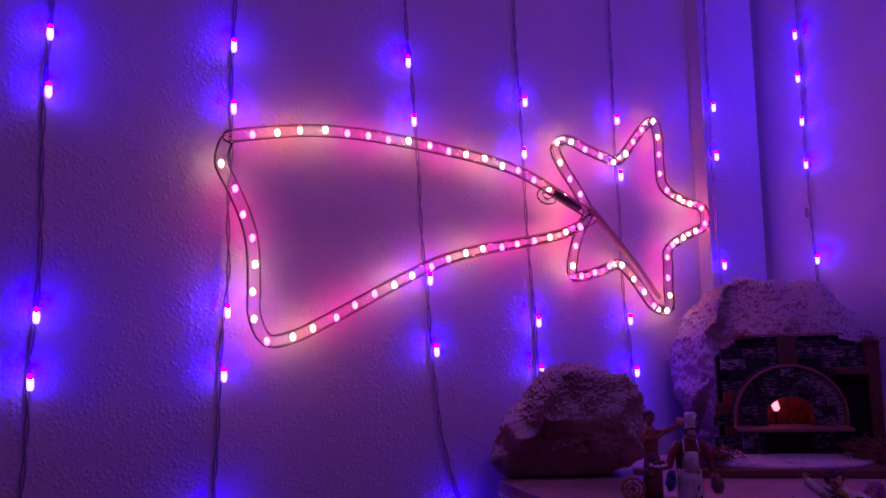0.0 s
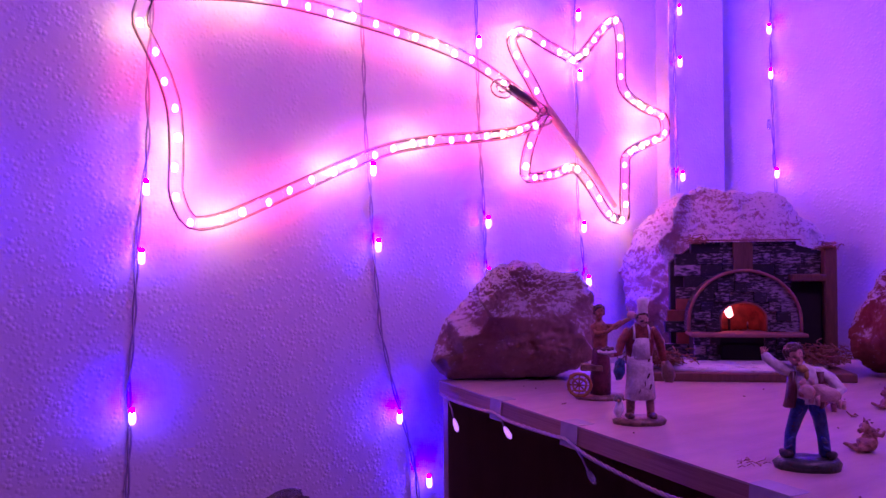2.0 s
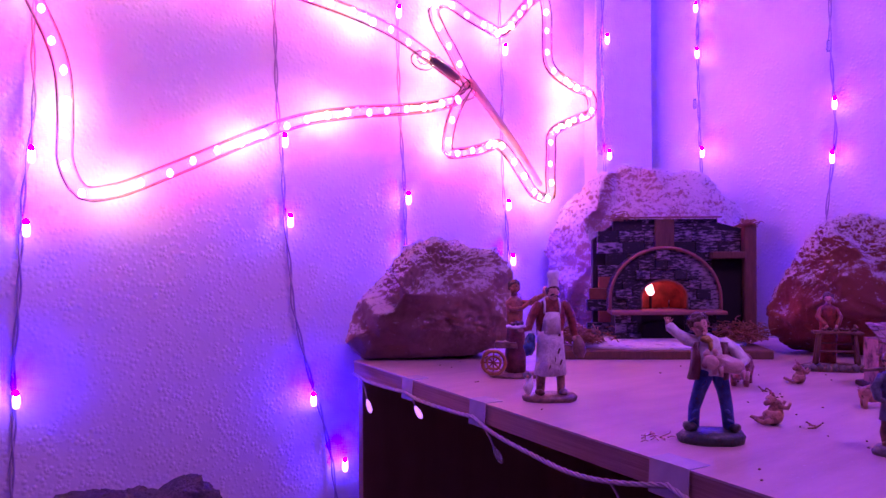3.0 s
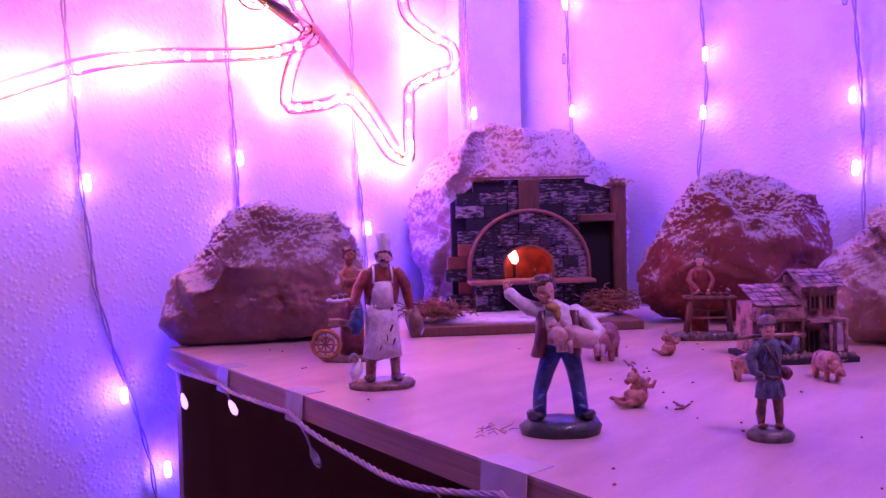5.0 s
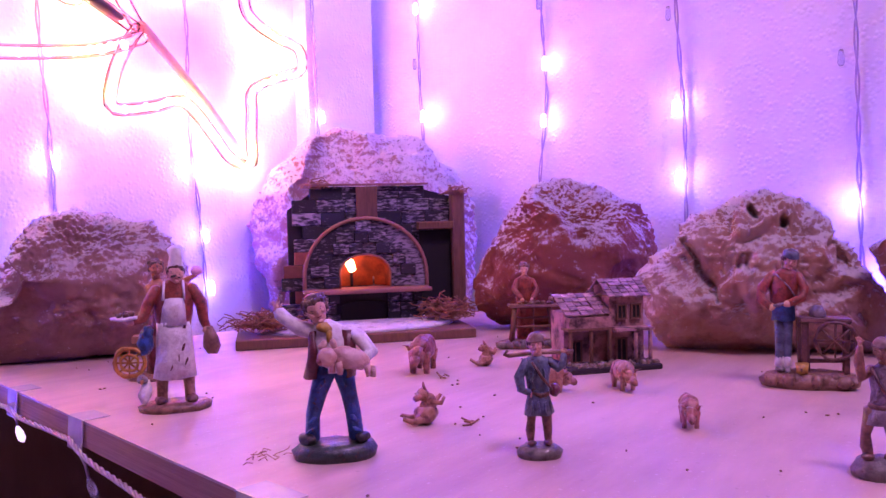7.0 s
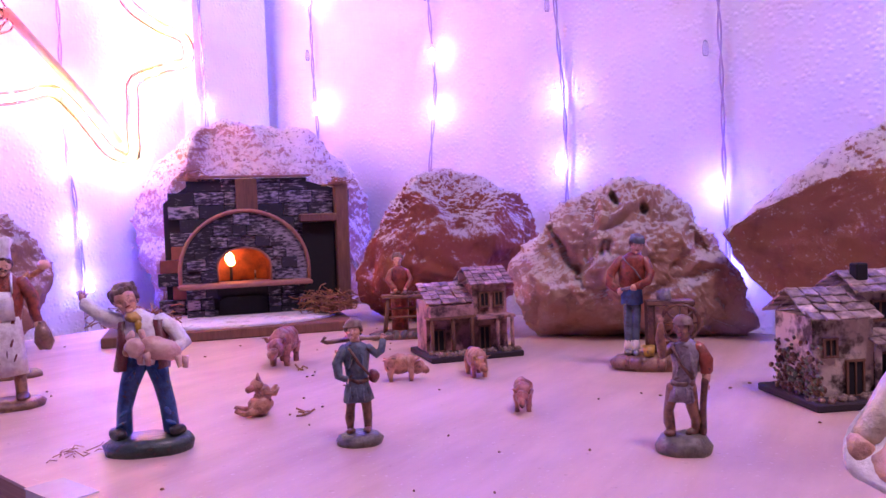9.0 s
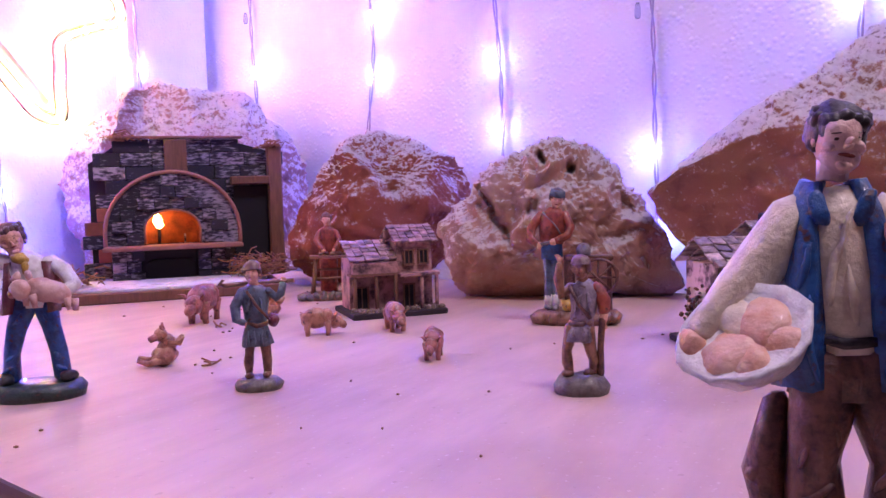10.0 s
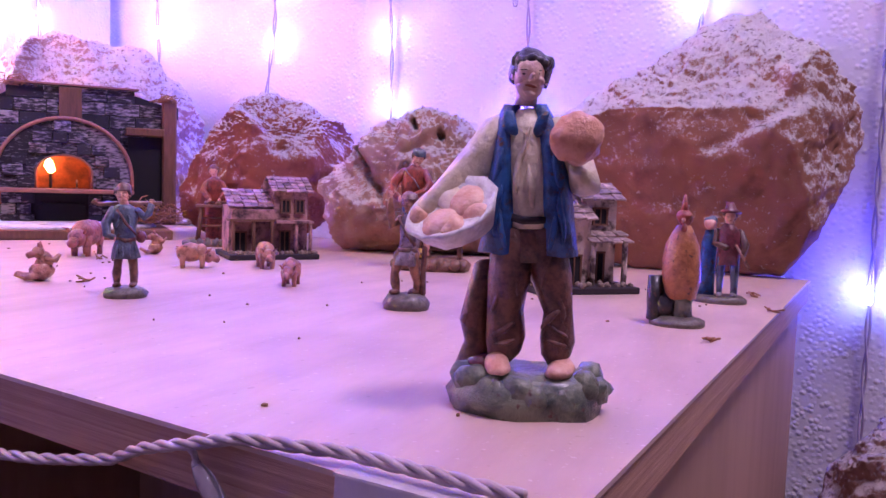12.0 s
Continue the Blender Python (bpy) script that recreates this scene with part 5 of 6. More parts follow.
# hen beside a stump
s = Shape()
s.loft([(0.0005, 0, 0, 0.0112, 0.0085), (0.0005, 0, 0.002, 0.0114, 0.0087), (0.0005, 0, 0.0038, 0.0085, 0.006)], GREY_BASE, 20, rough=0.08)
s.loft([(-0.0082, 0, 0.002, 0.0042, 0.004), (-0.0088, 0, 0.01, 0.0036, 0.0034), (-0.0095, 0, 0.0205, 0.0026, 0.0026)], BLACK, 12, rough=0.2)
s.ball((-0.0045, -0.001, 0.0085), (0.0045, 0.004, 0.0055), BLACK, (0, 20, 0), 2, 0.2)
s.loft([(0.002, 0, 0.003, 0.0042, 0.004), (0.0018, 0, 0.01, 0.0048, 0.0046), (0.0014, 0, 0.0125, 0.006, 0.0055)], MOSS, 14, rough=0.15)
s.loft([(0.0014, 0, 0.0115, 0.0062, 0.0056), (0.001, 0, 0.019, 0.0076, 0.0066), (0.0008, 0, 0.027, 0.0078, 0.0066), (0.0008, 0, 0.034, 0.0066, 0.0056), (0.001, 0, 0.039, 0.0045, 0.0042), (0.001, -0.0005, 0.042, 0.003, 0.003)], ORANGE, 20, rough=0.08)
s.ball((0.001, -0.0012, 0.0448), (0.0032, 0.0034, 0.0038), RED).ball((0.001, -0.0042, 0.0438), (0.001, 0.0016, 0.001), ORANGE, sub=2)
s.loft([(0.001, 0, 0.047, 0.002, 0.0026), (0.001, 0, 0.051, 0.0014, 0.0018), (0.0008, 0, 0.055, 0.0004, 0.0005)], RED, 10)
s.ball((0.001, -0.0034, 0.041), (0.0016, 0.0012, 0.0022), RED, sub=2)
figurine("hen_figurine", s, 0.692, 0.1, -85, "orange hen figurine with red comb beside a black stump")

# couple with a hat
s = Shape()
s.loft([(0.0, 0, 0, 0.013, 0.009), (0.0, 0, 0.0022, 0.013, 0.009), (0.0, 0, 0.0035, 0.0105, 0.0068)], GREY_BASE, 20, rough=0.08)
for x in (-0.001, 0.0058):
    s.tube([(x, -0.002, 0.004), (x, -0.002, 0.01), (x * 0.9 + 0.0003, -0.0015, 0.023)], [0.0016, 0.0017, 0.0024], SLATE, 8)
    s.ball((x, -0.0032, 0.0042), (0.0017, 0.0028, 0.0014), GREY, sub=2)
s.loft([(0.0024, -0.001, 0.0195, 0.0052, 0.0038), (0.0024, -0.001, 0.027, 0.0054, 0.0038), (0.0022, -0.001, 0.036, 0.0058, 0.0036), (0.0022, -0.001, 0.0405, 0.0024, 0.0024)], MAROON, 16, rough=0.08)
s.tube([(-0.003, -0.001, 0.0365), (-0.0045, -0.002, 0.03), (0.001, -0.0052, 0.0285)], 0.0018, CHESTNUT, 8)
s.tube([(0.0072, -0.001, 0.0365), (0.0102, -0.002, 0.03), (0.0095, -0.005, 0.0255)], 0.0018, CHESTNUT, 8)
s.tube([(0.0062, -0.0055, 0.03), (0.0125, -0.0058, 0.0185)], 0.0008, EARTH, 6)
head(s, (0.002, -0.0015, 0.0438), 0.0034, SKIN, BROWN, (6, 0, 0))
s.loft([(0.002, -0.001, 0.0458, 0.005, 0.005), (0.002, -0.001, 0.0468, 0.0048, 0.0048), (0.002, -0.001, 0.0476, 0.0028, 0.0028), (0.002, -0.001, 0.0515, 0.0018, 0.0018)], MAROON, 14)
s.loft([(-0.0072, 0.003, 0.003, 0.0042, 0.0038), (-0.0072, 0.003, 0.018, 0.0036, 0.0034), (-0.007, 0.003, 0.03, 0.0038, 0.0032), (-0.007, 0.003, 0.0365, 0.002, 0.002)], NAVY, 14, rough=0.1)
s.ball((-0.007, 0.003, 0.0395), (0.0027, 0.003, 0.0033), SKIN).ball((-0.007, 0.004, 0.0412), (0.003, 0.003, 0.0026), SLATE)
figurine("couple_figurine", s, 0.777, 0.086, -88, "small figurine of two villagers, one in a hat and red coat")

# knife grinder at his wheel
s = Shape()
s.loft([(0.0, 0, 0, 0.0255, 0.013), (0.0, 0, 0.004, 0.0258, 0.0132), (0.0, 0, 0.0075, 0.0225, 0.011), (0, 0, 0.0085, 0.016, 0.007)], EARTH, 26, rough=0.14)
for k in range(10):
    s.ball((-0.022 + k * 0.0047, -0.0095 + 0.002 * math.sin(k * 2.1), 0.0045), (0.0042, 0.0035, 0.0036), EARTH, (0, 20 * k, 0), 2, 0.3, k)
for x in (-0.0165, -0.0125):
    s.tube([(x, -0.001, 0.009), (x, -0.0005, 0.018), (x * 0.97, 0.0005, 0.041)], [0.0021, 0.0026, 0.0034], SLATE, 10)
    s.ball((x, -0.0028, 0.0095), (0.0022, 0.004, 0.0018), GREY, sub=2).tube([(x, -0.001, 0.011), (x, -0.001, 0.0165)], 0.0025, WHITE, 8)
s.loft([(-0.014, 0.0005, 0.037, 0.0064, 0.0048), (-0.0142, 0.0005, 0.044, 0.006, 0.0046), (-0.014, 0, 0.05, 0.0062, 0.0046)], NAVY, 16)
s.loft([(-0.014, 0.0005, 0.0455, 0.0068, 0.005), (-0.0138, 0, 0.055, 0.0078, 0.0052), (-0.013, -0.001, 0.063, 0.0076, 0.0048), (-0.0125, -0.001, 0.0665, 0.003, 0.003)], RED, 18)
s.tube([(-0.0195, 0, 0.0625), (-0.0255, -0.001, 0.0555), (-0.0262, -0.004, 0.049), (-0.0215, -0.0075, 0.0455)], [0.0028, 0.003, 0.0026, 0.0018], RED, 10)
s.tube([(-0.0062, -0.001, 0.0625), (-0.0028, -0.002, 0.0555), (-0.005, -0.006, 0.0505), (-0.0115, -0.008, 0.0475)], [0.0028, 0.003, 0.0026, 0.0018], RED, 10)
s.ball((-0.0205, -0.008, 0.045), 0.002, SKIN, sub=2).ball((-0.0128, -0.0082, 0.047), 0.002, SKIN, sub=2)
s.tube([(-0.022, -0.0085, 0.0455), (-0.009, -0.009, 0.0485)], 0.0009, GREY, 6)
head(s, (-0.0108, -0.0024, 0.0712), 0.0046, SKIN, CHESTNUT, (22, 6, 14), SLATE)
s.tube([(-0.0185, -0.0045, 0.064), (-0.0115, -0.0058, 0.056), (-0.0075, -0.0045, 0.0485)], 0.0006, GREY, 5)
for x in (-0.004, 0.018):
    for y in (-0.004, 0.005):
        s.box((x, y, 0.022), (0.0022, 0.0022, 0.028), BROWN)
s.box((0.007, 0.0005, 0.0375), (0.026, 0.0125, 0.003), CHESTNUT, bevel=0.0005).box((0.007, 0.0005, 0.0145), (0.024, 0.0022, 0.002), BROWN).box((-0.0042, 0.0, 0.024), (0.0055, 0.008, 0.03), CHESTNUT)
s.tube([(0.012 + 0.0105 * math.cos(a * 0.3927), -0.0062, 0.0265 + 0.0105 * math.sin(a * 0.3927)) for a in range(16)], 0.0011, BROWN, 6, True)
for a in range(4):
    c, d = math.cos(a * 0.785), math.sin(a * 0.785)
    s.tube([(0.012 - 0.0105 * c, -0.0062, 0.0265 - 0.0105 * d), (0.012 + 0.0105 * c, -0.0062, 0.0265 + 0.0105 * d)], 0.0006, BROWN, 5)
s.tube([(0.004, -0.002, 0.041), (0.004, 0.004, 0.041)], 0.0042, GREY, 14)
s.loft([(-0.0055, -0.0085, 0.0085, 0.0028, 0.0028), (-0.0055, -0.0085, 0.0145, 0.0033, 0.0033), (-0.0055, -0.0085, 0.014, 0.0026, 0.0026)], YELLOW, 14)
figurine("grinder_figurine", s, 0.822, 0.264, -73, "knife grinder figurine in red shirt at a wooden wheel frame")

# seller behind a trestle table
s = Shape()
s.loft([(0.001, 0, 0, 0.024, 0.012), (0.001, 0, 0.0035, 0.0238, 0.012), (0.001, 0, 0.0055, 0.02, 0.009)], EARTH, 24, rough=0.15)
for k in range(9):
    s.ball((-0.02 + 0.0052 * k, -0.009, 0.003), (0.0042, 0.0034, 0.003), GREY_BASE, (0, 30 * k, 0), 2, 0.3, k)
s.box((0.004, -0.003, 0.0318), (0.037, 0.0135, 0.0022), OLD_WOOD, bevel=0.0004)
for x, k in ((-0.0125, -1), (0.0195, 1)):
    for y in (-0.0075, 0.002):
        s.tube([(x - k * 0.003, y, 0.031), (x, y, 0.005)], 0.0014, OLD_WOOD, 6)
s.tube([(-0.012, -0.006, 0.016), (0.019, -0.006, 0.016)], 0.0011, OLD_WOOD, 6).tube([(-0.011, 0.001, 0.022), (0.018, 0.001, 0.022)], 0.001, OLD_WOOD, 6)
for k in range(6):
    s.ball((-0.006 + 0.0044 * k, -0.004 + 0.0018 * math.sin(k * 2), 0.0342), (0.0021, 0.002, 0.0015), BROWN if k % 2 else EARTH, sub=2)
s.ball((0.018, -0.003, 0.0365), 0.0022, EARTH, sub=2).tube([(0.018, -0.003, 0.032), (0.018, -0.003, 0.0355)], 0.0008, BROWN, 5)
s.loft([(-0.0005, 0.0075, 0.004, 0.0062, 0.0042), (-0.0005, 0.0075, 0.03, 0.0066, 0.0046), (-0.0008, 0.007, 0.042, 0.0074, 0.0048), (-0.001, 0.006, 0.0515, 0.0066, 0.004), (-0.001, 0.0055, 0.0545, 0.0024, 0.0024)], RED, 16, rough=0.06)
s.tube([(-0.0068, 0.006, 0.0505), (-0.0092, 0.003, 0.044), (-0.0045, -0.002, 0.0375)], 0.0021, RED, 8).tube([(0.0052, 0.006, 0.0505), (0.0082, 0.003, 0.044), (0.0045, -0.002, 0.0375)], 0.0021, RED, 8)
s.ball((-0.0036, -0.003, 0.0365), 0.0017, SKIN, sub=2).ball((0.0036, -0.003, 0.0365), 0.0017, SKIN, sub=2)
head(s, (-0.0012, 0.0045, 0.0592), 0.0042, SKIN, BROWN, (12, 0, -6), curls=6)
figurine("seller_figurine", s, 0.872, 0.472, -55, "seller figurine behind a small wooden trestle table of food")

# woman with a cart wheel
s = Shape()
s.loft([(-0.004, 0, 0, 0.0215, 0.011), (-0.004, 0, 0.0025, 0.0215, 0.011), (-0.004, 0, 0.0042, 0.018, 0.008)], EARTH, 22, rough=0.14)
s.loft([(-0.0045, 0, 0.004, 0.0085, 0.0068), (-0.0045, 0, 0.02, 0.0082, 0.0064), (-0.0045, 0, 0.034, 0.007, 0.0054), (-0.0048, 0, 0.044, 0.0055, 0.0044)], MAROON, 18, rough=0.1)
s.loft([(-0.005, 0, 0.042, 0.006, 0.0046), (-0.0052, 0, 0.052, 0.0072, 0.0048), (-0.0052, 0, 0.0605, 0.0068, 0.0042), (-0.0052, 0, 0.065, 0.0024, 0.0024)], ORANGE, 16)
s.tube([(0.0005, 0, 0.06), (0.007, -0.002, 0.0595), (0.014, -0.003, 0.064), (0.02, -0.003, 0.067)], [0.0022, 0.0022, 0.002, 0.0016], ORANGE, 8)
s.tube([(-0.0105, 0, 0.06), (-0.0085, -0.0045, 0.054), (0.001, -0.006, 0.056), (0.012, -0.005, 0.064)], [0.0022, 0.0022, 0.002, 0.0016], ORANGE, 8)
s.ball((0.0205, -0.0035, 0.0695), (0.004, 0.003, 0.0034), SKIN, sub=2, rough=0.2)
head(s, (-0.0052, -0.0008, 0.0715), 0.0052, ORANGE, CHESTNUT, (0, 0, 16), curls=12)
s.tube([(-0.022 + 0.0092 * math.cos(a * 0.3927), -0.008, 0.0125 + 0.0092 * math.sin(a * 0.3927)) for a in range(16)], 0.0014, GOLD, 6, True)
s.tube([(-0.022 + 0.0055 * math.cos(a * 0.3927), -0.0095, 0.0125 + 0.0055 * math.sin(a * 0.3927)) for a in range(16)], 0.001, GOLD, 6, True)
for a in range(4):
    c, d = math.cos(a * 0.785), math.sin(a * 0.785)
    s.tube([(-0.022 - 0.0092 * c, -0.008, 0.0125 - 0.0092 * d), (-0.022 + 0.0092 * c, -0.008, 0.0125 + 0.0092 * d)], 0.0007, GOLD, 5)
s.box((-0.012, -0.003, 0.026), (0.018, 0.009, 0.005), BROWN, bevel=0.0008)
figurine("woman_figurine", s, 0.66, 0.622, -45, "woman figurine in orange bodice beside a gilt cart wheel")


# pigs
def pig(length, skin, x, y, turn, label, nose_down=0.0):
    k = length / 0.03
    s = Shape()
    s.ball((0, 0, 0.0145 * k), (0.0125 * k, 0.0074 * k, 0.0085 * k), skin, (0, 0, 0), 3, 0.06)
    s.ball((0.007 * k, 0, 0.0145 * k), (0.0072 * k, 0.0072 * k, 0.0082 * k), skin).ball((-0.007 * k, 0, 0.015 * k), (0.0072 * k, 0.007 * k, 0.008 * k), skin)
    hz = 0.015 * k - nose_down * k
    s.ball((-0.0145 * k, 0, hz), (0.0062 * k, 0.0052 * k, 0.0058 * k), skin)
    s.tube([(-0.018 * k, 0, hz - 0.001 * k), (-0.0225 * k, 0, hz - 0.0032 * k)], [0.0034 * k, 0.0027 * k], skin, 12)
    for side_y in (-1, 1):
        s.loft([(-0.0135 * k, side_y * 0.0042 * k, hz + 0.003 * k, 0.0022 * k, 0.0012 * k), (-0.015 * k, side_y * 0.0062 * k, hz + 0.0062 * k, 0.0016 * k, 0.0009 * k), (-0.0175 * k, side_y * 0.0078 * k, hz + 0.0072 * k, 0.0004 * k, 0.0003 * k)], skin, 8)
        for lx in (-0.0085, 0.0085):
            s.tube([(lx * k, side_y * 0.0042 * k, 0.012 * k), (lx * k * 1.05, side_y * 0.0044 * k, 0.005 * k), (lx * k, side_y * 0.0044 * k, 0)], [0.0034 * k, 0.0021 * k, 0.0019 * k], skin, 8)
    s.tube([(0.0135 * k + 0.0012 * k * math.cos(a), 0.0012 * k * math.sin(a), (0.0175 + a * 0.0005) * k) for a in range(7)], 0.0006 * k, skin, 5)
    return figurine("pig_figurine", s, x, y, turn, label, "pig figurine")


pig(0.031, PIG_PINK, 0.757, 0.487, 22, "large reddish-pink pig figurine standing by the oven", 0.003)
pig(0.0195, PIGSKIN, 0.739, 0.386, 125, "small tan piglet figurine with its nose down", 0.004)
pig(0.021, PIGSKIN, 0.767, 0.353, 44, "small tan piglet figurine walking in front of the house", 0.003)
pig(0.0185, PIG_PINK, 0.706, 0.296, 22, "small pink piglet figurine on the bare plywood", 0.003)
for x, y, turn, k, label in ((0.646, 0.407, -44, 1.0, "piglet figurine sitting up on its haunches"), (0.79, 0.461, -51, 0.85, "small piglet figurine sitting near the seller")):
    s = Shape()
    s.ball((0.002 * k, 0, 0.005 * k), (0.0062 * k, 0.0055 * k, 0.005 * k), PIGSKIN, (0, -20, 0), 3, 0.1)
    s.ball((0.0035 * k, 0, 0.0095 * k), (0.0042 * k, 0.004 * k, 0.0058 * k), PIGSKIN, (0, 10, 0), 3, 0.1)
    s.ball((0.001 * k, -0.0005, 0.0145 * k), (0.0036 * k, 0.0034 * k, 0.0032 * k), PIGSKIN).tube([(-0.001 * k, -0.002 * k, 0.014 * k), (-0.0035 * k, -0.0035 * k, 0.0135 * k)], [0.0018 * k, 0.0015 * k], PIG_PINK, 8)
    for side_y in (-1, 1):
        s.tube([(0.001 * k, side_y * 0.0035 * k, 0.0035 * k), (-0.005 * k, side_y * 0.004 * k, 0.0022 * k), (-0.0098 * k, side_y * 0.0045 * k, 0.0045 * k)], [0.002 * k, 0.0016 * k, 0.001 * k], PIGSKIN, 6)
        s.tube([(0.0045 * k, side_y * 0.003 * k, 0.011 * k), (0.0085 * k, side_y * 0.004 * k, 0.0105 * k), (0.0105 * k, side_y * 0.004 * k, 0.0135 * k)], [0.0017 * k, 0.0013 * k, 0.0008 * k], PIGSKIN, 6)
        s.loft([(0.0015 * k, side_y * 0.0022 * k, 0.0165 * k, 0.0014 * k, 0.0008 * k), (0.001 * k, side_y * 0.0035 * k, 0.0195 * k, 0.0004 * k, 0.0003 * k)], PIG_PINK, 6)
    figurine("pig_figurine", s, x, y, turn, label, "pig figurine")

# ---- two model houses ----
STUCCO = material("model_stucco", (0.46, 0.25, 0.22), 0.7, second=(0.06, 0.03, 0.03), scale=85, low=0.45, high=0.62, bump=1.0, bump_scale=260, bump_distance=0.0012)
STUCCO_PALE = material("model_stucco_pale", (0.62, 0.5, 0.4), 0.7, second=(0.07, 0.045, 0.035), scale=75, low=0.47, high=0.6, bump=1.0, bump_scale=260, bump_distance=0.0012)
ROOF_TILE = material("model_roof", (0.5, 0.3, 0.29), 0.45, second=(0.12, 0.06, 0.06), scale=180, bump=0.5, bump_scale=300)
ROOF_PALE = material("model_roof_pale", (0.55, 0.42, 0.37), 0.45, second=(0.1, 0.06, 0.05), scale=160, bump=0.5, bump_scale=300)
GRIT = material("model_grit", (0.2, 0.14, 0.1), 0.9, second=(0.36, 0.28, 0.22), scale=420, low=0.48, high=0.6, bump=1.0, bump_scale=380, bump_distance=0.002)
vary(ROOF_TILE, 0.55, 1.35)
vary(ROOF_PALE, 0.55, 1.35)
tile_mesh = {}


def roof_slope(parent, x0, x1, y0, z0, y1, z1, mat, across, down, seed):
    """A slope of separate tiles from the eave (y0, z0) up to the ridge (y1, z1)."""
    r = random.Random(seed)
    run = math.hypot(y1 - y0, z1 - z0)
    lean = math.degrees(math.atan2(z1 - z0, abs(y1 - y0)))
    w, d = (x1 - x0) / across, run / down
    key = (round(w, 5), round(d, 5), mat.name)
    if key not in tile_mesh:
        tile_mesh[key] = Shape().box((0, 0, 0), (w * 0.95, d * 1.25, 0.0011), mat, bevel=0.0003).mesh("roof_tile")
    way = 1 if y1 > y0 else -1
    for j in range(down):
        f = (j + 0.5) / down
        for i in range(across):
            t = new("roof_tile", tile_mesh[key])
            t.parent = parent
            t.matrix_basis = pose(x0 + (i + 0.5) * w + r.uniform(-0.0003, 0.0003), y0 + (y1 - y0) * f, z0 + (z1 - z0) * f + 0.0008 + r.uniform(0, 0.0005), way * (lean - 7) + r.uniform(-4, 4), r.uniform(-6, 6), r.uniform(-7, 7))


def opening(parent, name, x, z, w, h, y, face=0):
    """A framed black slab painting the shade of an opening, on the front (face 0) or on the right end (face 1)."""
    s, f = Shape(), Shape()
    bars = [(x, z + h, w + 0.0016, 0.001), (x, z, w + 0.0016, 0.001), (x - w / 2, z + h / 2, 0.001, h), (x + w / 2, z + h / 2, 0.001, h)]
    if face == 0:
        s.box((x, y, z + h / 2), (w, 0.0012, h), SOOT_AND_SHADE)
        for a, b, c, d in bars + [(x, z + h / 2, 0.0006, h)]:
            f.box((a, y - 0.0008, b), (c, 0.0012, d), OLD_WOOD)
    else:
        s.box((y, x, z + h / 2), (0.0012, w, h), SOOT_AND_SHADE)
        for a, b, c, d in bars:
            f.box((y + 0.0008, a, b), (0.0012, c, d), OLD_WOOD)
    hole = part(name, s, parent)
    part(name + "_frame", f, hole, "thin brown wooden frame")


# house 1: a tall gabled block with a low wing
h1 = thing("model_house", None, pose(0.826, 0.392, TOP, 0, 0, -42), "model farmhouse of pink plaster with shingled roofs and a porch", "model house", "model houses")
part("base_board", Shape().box((0.0, 0.0, 0.0018), (0.062, 0.05, 0.0036), DARK, bevel=0.0006), h1, "dark thin base board")
s = Shape()
rr = random.Random(8)
for k in range(46):
    s.ball((rr.uniform(-0.029, 0.029), rr.uniform(-0.0235, -0.012), 0.0042), rr.uniform(0.001, 0.0026), GRIT, (0, 0, 0), 1, 0.3, k)
part("gravel", s, h1, "loose gravel before the door")
part("wall", Shape().prism([(0.003, -0.007), (0.027, -0.007), (0.027, 0.02), (0.003, 0.02)], 0.0036, 0.046, STUCCO), h1)
part("gable", Shape().loft([(0.015, 0.0065, 0.046, 0.0165, 0.0185), (0.015, 0.0065, 0.053, 0.0165, 0.0012)], STUCCO, 4, False), h1)
part("wing", Shape().prism([(-0.027, -0.002), (0.003, -0.002), (0.003, 0.02), (-0.027, 0.02)], 0.0036, 0.036, STUCCO), h1)
roof_slope(h1, 0.0005, 0.0305, -0.0115, 0.0452, 0.0065, 0.0552, ROOF_TILE, 6, 5, 1)
roof_slope(h1, 0.0005, 0.0305, 0.0245, 0.0452, 0.0065, 0.0552, ROOF_TILE, 6, 5, 2)
roof_slope(h1, -0.0295, 0.0025, -0.0115, 0.0345, 0.012, 0.046, ROOF_TILE, 6, 5, 3)
part("porch_slab", Shape().box((-0.0125, -0.0075, 0.0262), (0.032, 0.012, 0.0016), OLD_WOOD), h1, "wooden porch beam")
part("porch_slab", Shape().box((0.0152, -0.0125, 0.0255), (0.026, 0.013, 0.0018), STUCCO), h1, "plaster balcony slab")
part("upper_wall", Shape().box((-0.0125, -0.0075, 0.0305), (0.029, 0.009, 0.007), STUCCO), h1)
for x, y in ((-0.026, -0.0115), (-0.012, -0.0115), (0.0005, -0.0125), (0.0165, -0.017), (0.0265, -0.017)):
    part("porch_post", Shape().tube([(x, y, 0.0036), (x, y, 0.0255)], 0.0013, STUCCO if x > 0.01 else OLD_WOOD, 8), h1)
opening(h1, "door", 0.0105, 0.0037, 0.007, 0.015, -0.0076)
opening(h1, "door", -0.0195, 0.0037, 0.008, 0.014, -0.0026)
opening(h1, "window", 0.011, 0.0315, 0.006, 0.009, -0.0076)
opening(h1, "window", 0.021, 0.0315, 0.006, 0.009, -0.0076)
opening(h1, "window", 0.002, 0.031, 0.006, 0.009, 0.0276, 1)
opening(h1, "window", 0.012, 0.031, 0.006, 0.009, 0.0276, 1)

